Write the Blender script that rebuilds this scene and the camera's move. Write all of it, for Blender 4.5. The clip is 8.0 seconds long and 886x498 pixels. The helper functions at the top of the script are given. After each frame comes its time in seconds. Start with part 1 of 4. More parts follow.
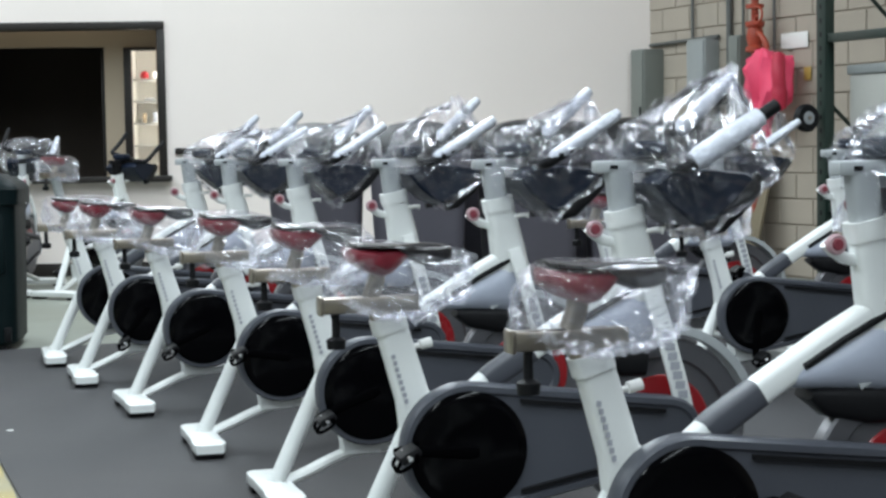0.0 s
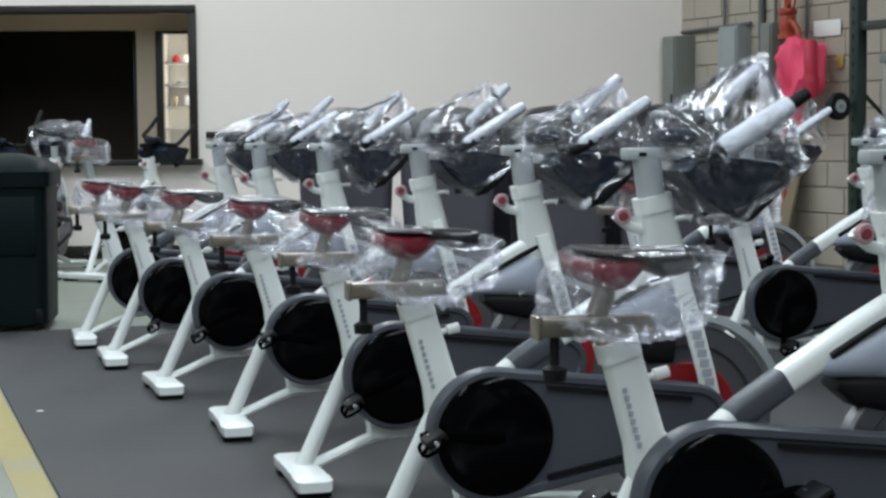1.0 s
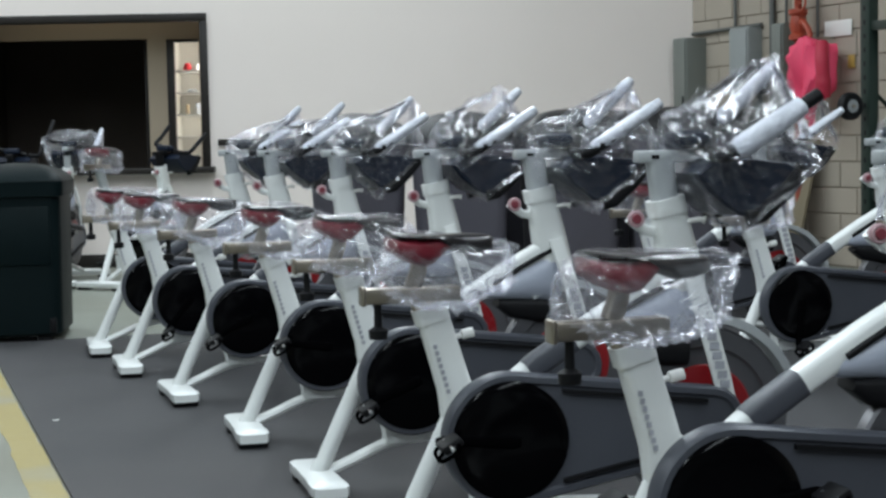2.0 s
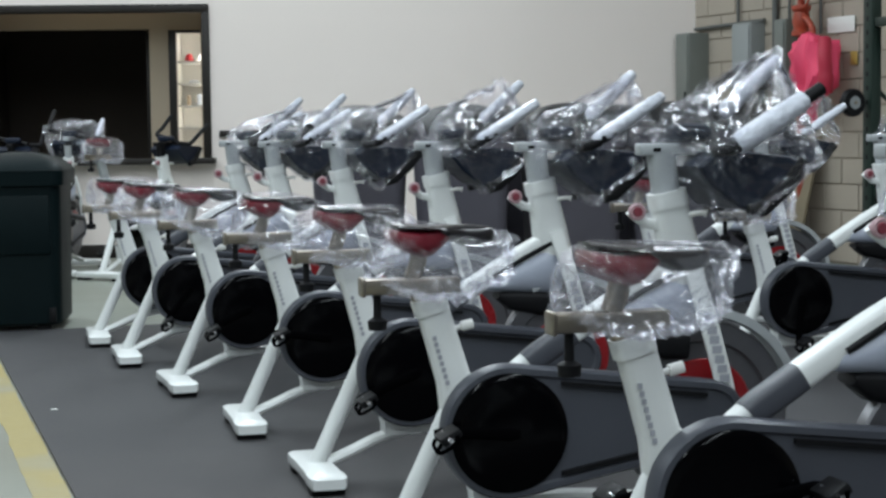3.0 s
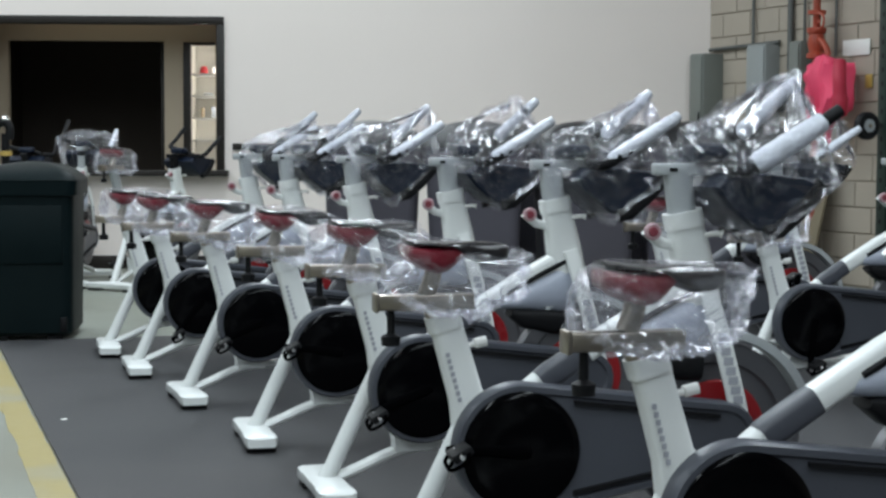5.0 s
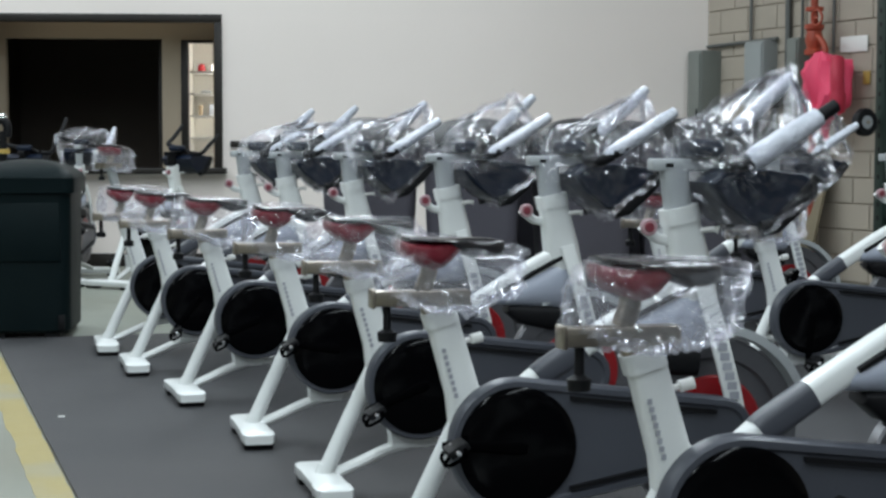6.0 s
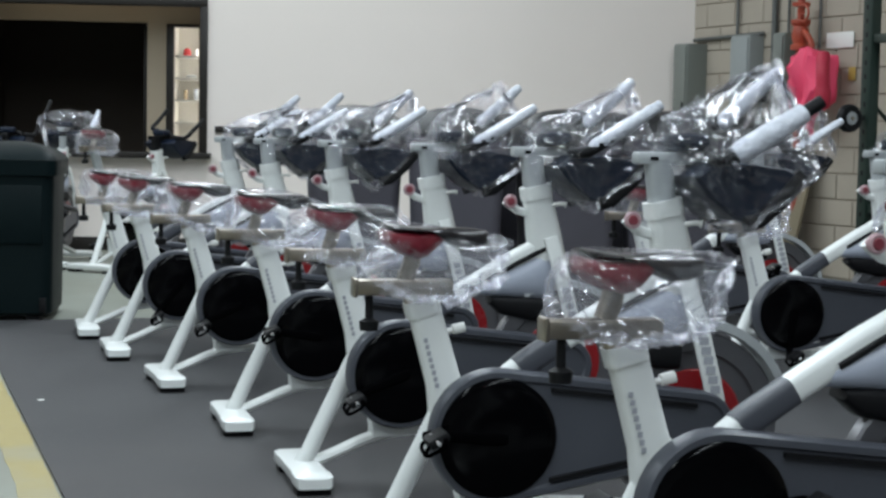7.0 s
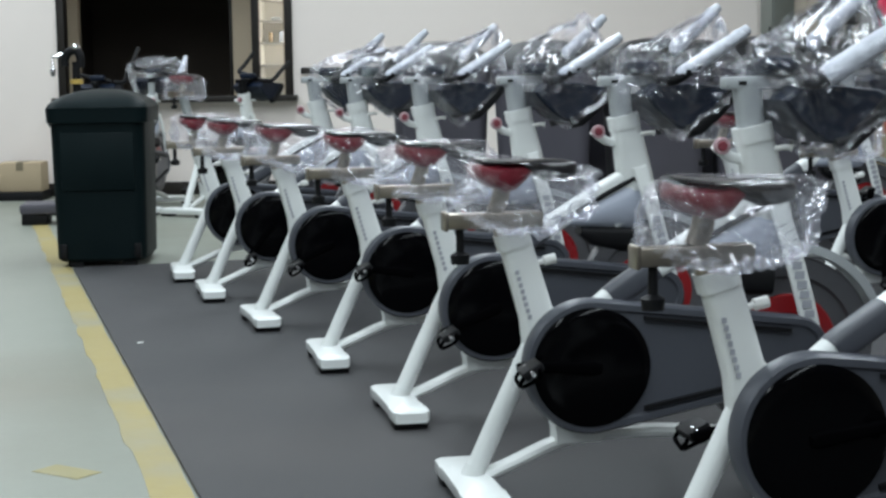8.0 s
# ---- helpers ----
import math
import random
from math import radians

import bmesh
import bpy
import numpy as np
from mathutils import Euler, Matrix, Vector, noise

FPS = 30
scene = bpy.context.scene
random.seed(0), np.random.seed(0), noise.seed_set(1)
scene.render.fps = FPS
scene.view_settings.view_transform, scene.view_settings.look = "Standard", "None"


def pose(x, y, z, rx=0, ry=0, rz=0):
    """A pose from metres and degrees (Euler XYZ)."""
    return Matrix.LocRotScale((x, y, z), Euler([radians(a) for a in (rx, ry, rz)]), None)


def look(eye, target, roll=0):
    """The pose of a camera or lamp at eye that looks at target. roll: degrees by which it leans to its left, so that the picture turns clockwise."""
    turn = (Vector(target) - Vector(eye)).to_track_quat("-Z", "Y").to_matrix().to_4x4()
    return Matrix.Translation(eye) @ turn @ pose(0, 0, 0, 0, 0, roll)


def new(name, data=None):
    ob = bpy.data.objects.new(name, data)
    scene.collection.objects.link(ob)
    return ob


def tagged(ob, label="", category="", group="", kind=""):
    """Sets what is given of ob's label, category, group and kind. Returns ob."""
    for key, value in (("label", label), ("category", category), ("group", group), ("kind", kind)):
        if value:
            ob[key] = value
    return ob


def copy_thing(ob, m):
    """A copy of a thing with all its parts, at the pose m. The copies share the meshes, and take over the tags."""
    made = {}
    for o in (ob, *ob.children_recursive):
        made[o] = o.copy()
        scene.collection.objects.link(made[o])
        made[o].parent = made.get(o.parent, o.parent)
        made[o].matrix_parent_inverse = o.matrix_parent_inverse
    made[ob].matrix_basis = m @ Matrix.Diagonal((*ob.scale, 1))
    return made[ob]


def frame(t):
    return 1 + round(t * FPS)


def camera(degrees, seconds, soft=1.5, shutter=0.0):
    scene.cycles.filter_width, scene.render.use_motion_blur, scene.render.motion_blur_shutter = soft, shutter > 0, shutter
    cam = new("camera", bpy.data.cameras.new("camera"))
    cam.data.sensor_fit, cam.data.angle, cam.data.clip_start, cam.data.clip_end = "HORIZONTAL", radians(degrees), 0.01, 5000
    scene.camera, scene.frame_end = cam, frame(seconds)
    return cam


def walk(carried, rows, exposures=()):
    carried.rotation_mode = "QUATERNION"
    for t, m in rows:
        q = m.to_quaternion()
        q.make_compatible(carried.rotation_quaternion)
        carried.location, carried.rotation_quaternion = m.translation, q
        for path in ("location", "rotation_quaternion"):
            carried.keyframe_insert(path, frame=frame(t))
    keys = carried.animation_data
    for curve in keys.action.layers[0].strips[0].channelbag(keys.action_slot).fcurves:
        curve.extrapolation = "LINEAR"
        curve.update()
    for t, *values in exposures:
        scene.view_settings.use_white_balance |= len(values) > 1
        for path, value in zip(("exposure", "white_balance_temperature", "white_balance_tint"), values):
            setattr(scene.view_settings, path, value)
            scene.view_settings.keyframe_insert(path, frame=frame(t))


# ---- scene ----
# ---- camera and its walk ----
cam = camera(30.18, 8.0, soft=2.7)
# seconds, eye x, y, z, yaw to the left, pitch, lean
ROWS = [
    (0.0, 0.004, 0.000, 1.052, -1.605, -3.575, -0.950),
    (0.5, 0.003, 0.004, 1.050, 0.112, -4.535, -0.400),
    (1.0, 0.008, -0.010, 1.053, -0.560, -4.070, -0.520),
    (1.2, 0.007, -0.012, 1.055, -0.150, -4.080, -0.750),
    (2.3, 0.006, -0.010, 1.052, -0.112, -3.859, -1.300),
    (2.5, 0.006, -0.001, 1.050, 0.362, -4.415, -0.922),
    (3.0, 0.007, 0.000, 1.046, -0.093, -4.104, -0.703),
    (3.5, 0.007, -0.008, 1.045, -0.114, -3.876, -0.402),
    (4.0, 0.006, -0.001, 1.045, -0.131, -3.831, -0.622),
    (4.5, 0.000, -0.001, 1.050, -0.006, -3.800, -0.121),
    (5.0, -0.005, 0.008, 1.046, 0.245, -3.536, 0.240),
    (5.2, -0.003, 0.006, 1.042, 0.290, -3.400, 0.550),
    (6.3, 0.002, 0.012, 1.041, 0.190, -3.720, 0.050),
    (6.5, -0.003, 0.020, 1.042, 0.189, -3.792, 0.451),
    (7.0, 0.001, 0.014, 1.043, -0.390, -3.994, 1.127),
    (7.2, 0.004, 0.004, 1.040, 1.545, -3.905, -0.450),
    (7.5, 0.001, -0.002, 1.042, 2.860, -4.369, -0.880),
    (8.0, 0.001, -0.001, 1.037, 2.745, -6.225, -0.850),
]


def aimed(x, y, z, yaw, pitch, lean):
    a, b = radians(yaw), radians(pitch)
    way = Vector((-math.sin(a) * math.cos(b), math.cos(a) * math.cos(b), math.sin(b)))
    eye = Vector((x, y, z))
    return look(eye, eye + way, lean)


EXPOSURES = [(0.0, 0.36), (0.5, 0.18), (1.0, 0.0), (2.5, -0.05), (3.0, -0.04), (5.0, -0.02), (6.5, -0.01), (7.0, 0.01), (7.5, 0.05), (8.0, 0.05)]
walk(cam, [(t, aimed(*row)) for t, *row in ROWS], EXPOSURES)

# ---- world and lights ----
world = bpy.data.worlds.new("hall_air")
scene.world = world
world.use_nodes = True
world.node_tree.nodes["Background"].inputs[0].default_value = (0.75, 0.85, 1.0, 1)
world.node_tree.nodes["Background"].inputs[1].default_value = 0.05
LAMP_POWER = 150


def area_lamp(name, x, y, z, sx, sy, power, color=(0.83, 0.935, 0.995), aim=None):
    data = bpy.data.lights.new(name, "AREA")
    data.shape, data.size, data.size_y, data.energy, data.color = "RECTANGLE", sx, sy, power, color
    ob = new(name, data)
    ob.matrix_basis = pose(x, y, z) if aim is None else look((x, y, z), aim)
    return ob


LAMP_ROWS = [(-5.5, -3.0), (-5.5, 2.0), (-5.5, 7.0), (-5.5, 12.0), (-1.0, -3.0), (-1.0, 2.0), (-1.0, 7.0), (-1.0, 12.0), (3.2, -3.0), (3.2, 2.0), (3.2, 7.0)]
for lx, ly in LAMP_ROWS:
    area_lamp("tube_lamp", lx, ly, 5.28, 0.56, 4.6, LAMP_POWER * (1.35 if (lx, ly) == (-5.5, 12.0) else 1.0))
area_lamp("niche_lamp", -2.118, 15.0, 1.45, 0.1, 1.0, 2.4, (1.0, 0.97, 0.92), (-3.0, 15.05, 1.45))
# unseen fill light with no fitting, added to brighten the beige partition
area_lamp("office_lamp", -3.0, 14.52, 2.6, 1.6, 0.12, 0.9, (1.0, 0.86, 0.66))


# ---- materials ----
def shade(name, color, rough=0.5, metal=0.0, vary=0.12, scale=6.0, bump=0.05, fine=60.0, coat=0.0, grime=None, grime_amount=0.3, rough_vary=0.1, spec=0.5):
    m = bpy.data.materials.new(name)
    m.use_nodes = True
    nt = m.node_tree
    bsdf = nt.nodes["Principled BSDF"]
    bsdf.inputs["Metallic"].default_value = metal
    bsdf.inputs["Coat Weight"].default_value = coat
    bsdf.inputs["Specular IOR Level"].default_value = spec
    tc = nt.nodes.new("ShaderNodeTexCoord")
    oi = nt.nodes.new("ShaderNodeObjectInfo")
    shift = nt.nodes.new("ShaderNodeVectorMath")
    shift.operation = "MULTIPLY_ADD"
    shift.inputs[1].default_value = (1, 1, 1)
    nt.links.new(tc.outputs["Object"], shift.inputs[0])
    spread = nt.nodes.new("ShaderNodeMath")
    spread.operation = "MULTIPLY"
    spread.inputs[1].default_value = 37.0
    nt.links.new(oi.outputs["Random"], spread.inputs[0])
    nt.links.new(spread.outputs[0], shift.inputs[2])

    def noise_tex(s, detail):
        n = nt.nodes.new("ShaderNodeTexNoise")
        n.inputs["Scale"].default_value, n.inputs["Detail"].default_value = s, detail
        nt.links.new(shift.outputs[0], n.inputs["Vector"])
        return n

    big, small = noise_tex(scale, 4), noise_tex(fine, 6)
    mix = nt.nodes.new("ShaderNodeMix")
    mix.data_type = "RGBA"
    low = [c * (1 - vary) for c in color]
    high = [min(1, c * (1 + vary)) for c in color]
    mix.inputs[6].default_value, mix.inputs[7].default_value = (*low, 1), (*high, 1)
    add = nt.nodes.new("ShaderNodeMath")
    add.operation = "ADD"
    half = nt.nodes.new("ShaderNodeMath")
    half.operation = "MULTIPLY"
    half.inputs[1].default_value = 0.5
    nt.links.new(big.outputs[0], add.inputs[0])
    nt.links.new(small.outputs[0], add.inputs[1])
    nt.links.new(add.outputs[0], half.inputs[0])
    nt.links.new(half.outputs[0], mix.inputs[0])
    out = mix.outputs[2]
    if grime is not None:
        g = noise_tex(scale * 0.37, 8)
        ramp = nt.nodes.new("ShaderNodeValToRGB")
        ramp.color_ramp.elements[0].position, ramp.color_ramp.elements[1].position = 0.5, 0.72
        ramp.color_ramp.elements[0].color = (0, 0, 0, 1)
        ramp.color_ramp.elements[1].color = (grime_amount,) * 3 + (1,)
        nt.links.new(g.outputs[0], ramp.inputs[0])
        mix2 = nt.nodes.new("ShaderNodeMix")
        mix2.data_type = "RGBA"
        mix2.inputs[7].default_value = (*grime, 1)
        nt.links.new(ramp.outputs[0], mix2.inputs[0])
        nt.links.new(out, mix2.inputs[6])
        out = mix2.outputs[2]
    nt.links.new(out, bsdf.inputs["Base Color"])
    rr = nt.nodes.new("ShaderNodeMapRange")
    rr.inputs[3].default_value, rr.inputs[4].default_value = max(0.02, rough - rough_vary), min(1, rough + rough_vary)
    nt.links.new(big.outputs[0], rr.inputs[0])
    nt.links.new(rr.outputs[0], bsdf.inputs["Roughness"])
    if bump:
        b = nt.nodes.new("ShaderNodeBump")
        b.inputs["Strength"].default_value, b.inputs["Distance"].default_value = bump, 0.01
        nt.links.new(small.outputs[0], b.inputs["Height"])
        nt.links.new(b.outputs[0], bsdf.inputs["Normal"])
    return m


def film_material(name, tint, gloss, haze, wisp, crinkle):
    """Clear packing film: mostly see-through, sharply crinkled gloss, milky along its folds."""
    m = bpy.data.materials.new(name)
    m.use_nodes = True
    nt = m.node_tree
    nt.nodes.remove(nt.nodes["Principled BSDF"])
    out = nt.nodes["Material Output"]
    clear = nt.nodes.new("ShaderNodeBsdfTransparent")
    clear.inputs[0].default_value = (*tint, 1)
    glossy = nt.nodes.new("ShaderNodeBsdfGlossy")
    glossy.inputs["Roughness"].default_value = 0.13
    glossy.inputs["Color"].default_value = (0.97, 0.97, 1.0, 1)
    front = nt.nodes.new("ShaderNodeBsdfDiffuse")
    front.inputs[0].default_value = (0.82, 0.84, 0.9, 1)
    behind = nt.nodes.new("ShaderNodeBsdfTranslucent")
    behind.inputs[0].default_value = (0.82, 0.84, 0.9, 1)
    milk = nt.nodes.new("ShaderNodeMixShader")
    milk.inputs[0].default_value = 0.5
    nt.links.new(front.outputs[0], milk.inputs[1])
    nt.links.new(behind.outputs[0], milk.inputs[2])
    tc = nt.nodes.new("ShaderNodeTexCoord")
    oi = nt.nodes.new("ShaderNodeObjectInfo")
    spread = nt.nodes.new("ShaderNodeMath")
    spread.operation = "MULTIPLY"
    spread.inputs[1].default_value = 29.0
    nt.links.new(oi.outputs["Random"], spread.inputs[0])
    shift = nt.nodes.new("ShaderNodeVectorMath")
    nt.links.new(tc.outputs["Object"], shift.inputs[0])
    nt.links.new(spread.outputs[0], shift.inputs[1])
    squash = nt.nodes.new("ShaderNodeMapping")
    squash.inputs["Scale"].default_value = (1.0, 1.0, 0.5)
    squash.inputs["Rotation"].default_value = (0.3, 0.5, 0.2)
    nt.links.new(shift.outputs[0], squash.inputs[0])

    def creases(scale, detail, twist):
        n = nt.nodes.new("ShaderNodeTexNoise")
        n.noise_type = "RIDGED_MULTIFRACTAL"
        n.inputs["Scale"].default_value, n.inputs["Detail"].default_value, n.inputs["Distortion"].default_value = scale, detail, twist
        nt.links.new(squash.outputs[0], n.inputs["Vector"])
        return n

    broad = nt.nodes.new("ShaderNodeBump")
    broad.inputs["Strength"].default_value, broad.inputs["Distance"].default_value = crinkle, 0.02
    nt.links.new(creases(10, 3, 0.8).outputs[0], broad.inputs["Height"])
    sharp = nt.nodes.new("ShaderNodeBump")
    sharp.inputs["Strength"].default_value, sharp.inputs["Distance"].default_value = crinkle, 0.006
    nt.links.new(creases(34, 2, 0.5).outputs[0], sharp.inputs["Height"])
    nt.links.new(broad.outputs[0], sharp.inputs["Normal"])
    nt.links.new(sharp.outputs[0], glossy.inputs["Normal"])
    lw = nt.nodes.new("ShaderNodeLayerWeight")
    lw.inputs["Blend"].default_value = 0.5
    steep = nt.nodes.new("ShaderNodeMath")
    steep.operation = "POWER"
    steep.inputs[1].default_value = 5.0
    nt.links.new(lw.outputs["Facing"], steep.inputs[0])
    gain = nt.nodes.new("ShaderNodeMath")
    gain.operation, gain.use_clamp = "MULTIPLY_ADD", True
    gain.inputs[1].default_value, gain.inputs[2].default_value = 0.4, gloss
    nt.links.new(steep.outputs[0], gain.inputs[0])
    wisps = nt.nodes.new("ShaderNodeMapRange")
    wisps.inputs["From Min"].default_value, wisps.inputs["From Max"].default_value = 0.95, 1.65
    wisps.inputs["To Min"].default_value, wisps.inputs["To Max"].default_value = haze, wisp
    nt.links.new(creases(8, 4, 1.1).outputs[0], wisps.inputs["Value"])
    m1 = nt.nodes.new("ShaderNodeMixShader")
    nt.links.new(wisps.outputs[0], m1.inputs[0])
    nt.links.new(clear.outputs[0], m1.inputs[1])
    nt.links.new(milk.outputs[0], m1.inputs[2])
    m2 = nt.nodes.new("ShaderNodeMixShader")
    nt.links.new(gain.outputs[0], m2.inputs[0])
    nt.links.new(m1.outputs[0], m2.inputs[1])
    nt.links.new(glossy.outputs[0], m2.inputs[2])
    nt.links.new(m2.outputs[0], out.inputs["Surface"])
    return m


WALL = shade("white_wall_paint", (0.82, 0.742, 0.7), 0.7, vary=0.03, scale=0.8, bump=0.05, fine=45, grime=(0.55, 0.5, 0.44), grime_amount=0.18)
# grey of the unseen walls and ceiling, lowered to cut bounced light
PLAIN = shade("unseen_hall_grey", (0.34, 0.34, 0.33), 0.8, vary=0.05, scale=0.6, bump=0.05)
BLOCK = shade("painted_block", (0.395, 0.343, 0.283), 0.8, vary=0.1, scale=3, bump=0.35, fine=90, grime=(0.26, 0.24, 0.2), grime_amount=0.4)
MORTAR = shade("mortar", (0.31, 0.27, 0.22), 0.9, vary=0.1, scale=8, bump=0.3)
CONCRETE = shade("sealed_concrete", (0.226, 0.242, 0.208), 0.42, vary=0.1, scale=1.1, bump=0.04, fine=30, grime=(0.165, 0.155, 0.115), grime_amount=0.6)
YELLOW = shade("worn_yellow_paint", (0.315, 0.255, 0.1), 0.6, vary=0.15, scale=5, bump=0.08, fine=26, grime=(0.25, 0.245, 0.19), grime_amount=0.9)
YELLOW_FADED = shade("faded_yellow_paint", (0.27, 0.235, 0.11), 0.55, vary=0.1, scale=9, bump=0.05, fine=40, grime=(0.27, 0.28, 0.24), grime_amount=0.6)
RUBBER_MAT = shade("rubber_mat", (0.034, 0.034, 0.037), 0.72, vary=0.22, scale=1.6, bump=0.25, fine=220, grime=(0.062, 0.055, 0.054), grime_amount=0.5)
WHITE_PAINT = shade("white_frame_paint", (0.76, 0.78, 0.77), 0.32, vary=0.03, scale=9, bump=0.01, coat=0.2, grime=(0.6, 0.6, 0.57), grime_amount=0.3)
GREY_PLASTIC = shade("grey_guard_plastic", (0.059, 0.063, 0.077), 0.4, vary=0.1, scale=9, bump=0.04, fine=150)
LILAC_PLASTIC = shade("pale_grey_shroud", (0.38, 0.41, 0.49), 0.35, vary=0.06, scale=7, bump=0.02)
BLACK_GLOSS = shade("black_gloss_plastic", (0.0012, 0.0012, 0.0016), 0.13, spec=0.09, vary=0.2, scale=8, bump=0.006, rough_vary=0.05)
BLACK_RUBBER = shade("black_rubber", (0.005, 0.005, 0.006), 0.55, spec=0.2, vary=0.2, scale=12, bump=0.1)
TRAY_PLASTIC = shade("dark_blue_tray_plastic", (0.006, 0.011, 0.024), 0.45, spec=0.25, vary=0.2, scale=12, bump=0.08)
SADDLE_BLACK = shade("saddle_vinyl", (0.011, 0.01, 0.012), 0.3, coat=0.3, vary=0.2, scale=20, bump=0.08, fine=140)
SADDLE_RED = shade("saddle_red_vinyl", (0.14, 0.009, 0.019), 0.4, vary=0.15, scale=20, bump=0.06, fine=140)
RED = shade("red_plastic", (0.42, 0.015, 0.02), 0.35, vary=0.1, scale=15, bump=0.02)
STEEL = shade("brushed_steel", (0.36, 0.32, 0.27), 0.33, metal=1.0, vary=0.12, scale=14, bump=0.03, fine=180)
CHROME = shade("chrome", (0.75, 0.75, 0.76), 0.1, metal=1.0, vary=0.05, scale=10, bump=0.01, rough_vary=0.05)
DARK_RED = shade("flywheel_red", (0.27, 0.012, 0.016), 0.3, vary=0.1, scale=8, bump=0.02)
FLYWHEEL = shade("flywheel_grey", (0.13, 0.13, 0.14), 0.34, metal=0.5, vary=0.12, scale=14, bump=0.03)
FOAM = shade("white_foam_wrap", (0.55, 0.575, 0.64), 0.3, vary=0.12, scale=22, bump=0.6, fine=55, coat=0.6)
INK = shade("grey_lettering", (0.36, 0.37, 0.41), 0.4, vary=0.05, bump=0)
BIN_GREEN = shade("dark_green_bin_plastic", (0.002, 0.0066, 0.0078), 0.5, spec=0.1, vary=0.18, scale=4, bump=0.06, fine=120, grime=(0.008, 0.015, 0.016), grime_amount=0.4)
CART_GREY = shade("charcoal_cart_plastic", (0.082, 0.078, 0.094), 0.5, spec=0.25, vary=0.15, scale=4, bump=0.06, fine=120, grime=(0.06, 0.055, 0.06), grime_amount=0.35)
CART_LID = shade("black_lid_plastic", (0.006, 0.006, 0.007), 0.42, vary=0.15, scale=5, bump=0.05)
FRAME_BROWN = shade("dark_bronze_frame", (0.017, 0.014, 0.012), 0.45, spec=0.3, vary=0.15, scale=6, bump=0.03)
OFFICE_WALL = shade("beige_office_paint", (0.39, 0.32, 0.235), 0.75, vary=0.06, scale=2, bump=0.04)
# dark colour carries the back room's lack of light
DARK_ROOM = shade("back_room_shade", (0.1, 0.08, 0.065), 0.8, vary=0.1, scale=2, bump=0.03)
SHELF_GREY = shade("pale_crate_plastic", (0.4, 0.4, 0.37), 0.5, vary=0.06, scale=4, bump=0.03)
SHELF_WHITE = shade("white_laminate", (0.78, 0.76, 0.7), 0.45, vary=0.03, scale=4, bump=0.01)
PANEL_GREY = shade("grey_enamel", (0.165, 0.178, 0.163), 0.45, vary=0.07, scale=4, bump=0.03, grime=(0.2, 0.2, 0.18), grime_amount=0.3)
PANEL_LIGHT = shade("light_grey_enamel", (0.36, 0.38, 0.39), 0.45, vary=0.05, scale=4, bump=0.03)
PANEL_PALE = shade("pale_panel_enamel", (0.27, 0.29, 0.29), 0.45, vary=0.06, scale=4, bump=0.03, grime=(0.2, 0.2, 0.18), grime_amount=0.25)
CONDUIT_GREY = shade("dull_conduit", (0.12, 0.125, 0.12), 0.5, metal=0.3, vary=0.15, scale=10, bump=0.05)
GALV = shade("galvanised_conduit", (0.4, 0.42, 0.44), 0.45, metal=0.7, vary=0.12, scale=10, bump=0.05)
VALVE_RED = shade("red_valve_enamel", (0.36, 0.055, 0.025), 0.45, vary=0.2, scale=8, bump=0.08, grime=(0.1, 0.03, 0.02), grime_amount=0.5)
PINK = shade("pink_nylon", (0.86, 0.07, 0.16), 0.6, vary=0.1, scale=9, bump=0.12, fine=200)
PINK_DARK = shade("deep_pink_nylon", (0.5, 0.025, 0.06), 0.6, vary=0.12, scale=9, bump=0.12, fine=200)
RACK_GREEN = shade("green_rack_enamel", (0.012, 0.026, 0.02), 0.45, vary=0.15, scale=7, bump=0.05, grime=(0.03, 0.03, 0.025), grime_amount=0.4)
KNOB_PINK = shade("scuffed_pink_plastic", (0.42, 0.27, 0.29), 0.45, vary=0.35, scale=60, bump=0.15)
KNOB_RED = shade("worn_red_plastic", (0.2, 0.035, 0.05), 0.45, vary=0.4, scale=70, bump=0.15)
OLD_BOARD = shade("aged_board", (0.2, 0.165, 0.11), 0.85, vary=0.15, scale=5, bump=0.1, fine=80)
CARDBOARD = shade("cardboard", (0.42, 0.33, 0.22), 0.85, vary=0.1, scale=5, bump=0.1, fine=80)
PAPER = shade("paper", (0.8, 0.8, 0.77), 0.8, vary=0.02, bump=0.02)
YELLOW_SIGN = shade("yellow_sign", (0.45, 0.31, 0.08), 0.5, vary=0.05, bump=0.02)
LAMP_WHITE = shade("fixture_enamel", (0.8, 0.8, 0.8), 0.4, vary=0.03, bump=0.02)
FILM = film_material("clear_packing_film", (0.992, 0.992, 1.0), 0.065, 0.004, 0.6, 0.22)
FILM_BUNCHED = film_material("bunched_packing_film", (0.988, 0.99, 1.0), 0.09, 0.01, 0.85, 0.28)
FILM_TIGHT = film_material("tight_packing_film", (0.99, 0.985, 1.0), 0.07, 0.02, 0.4, 0.12)
FILM_LOOSE = film_material("loose_packing_film", (0.985, 0.985, 1.0), 0.075, 0.09, 0.6, 0.2)
CRANK_DARK = shade("dark_crank_metal", (0.0012, 0.0012, 0.0015), 0.75, spec=0.01, vary=0.2, scale=12, bump=0.03)


# ---- building helpers ----
def mesh_of(name, bm, material, smooth=True):
    me = bpy.data.meshes.new(name)
    bm.normal_update()
    bm.to_mesh(me)
    bm.free()
    for mat in material if isinstance(material, (list, tuple)) else (material,):
        me.materials.append(mat)
    if smooth:
        me.polygons.foreach_set("use_smooth", [True] * len(me.polygons))
        me.set_sharp_from_angle(angle=radians(38))
    return me


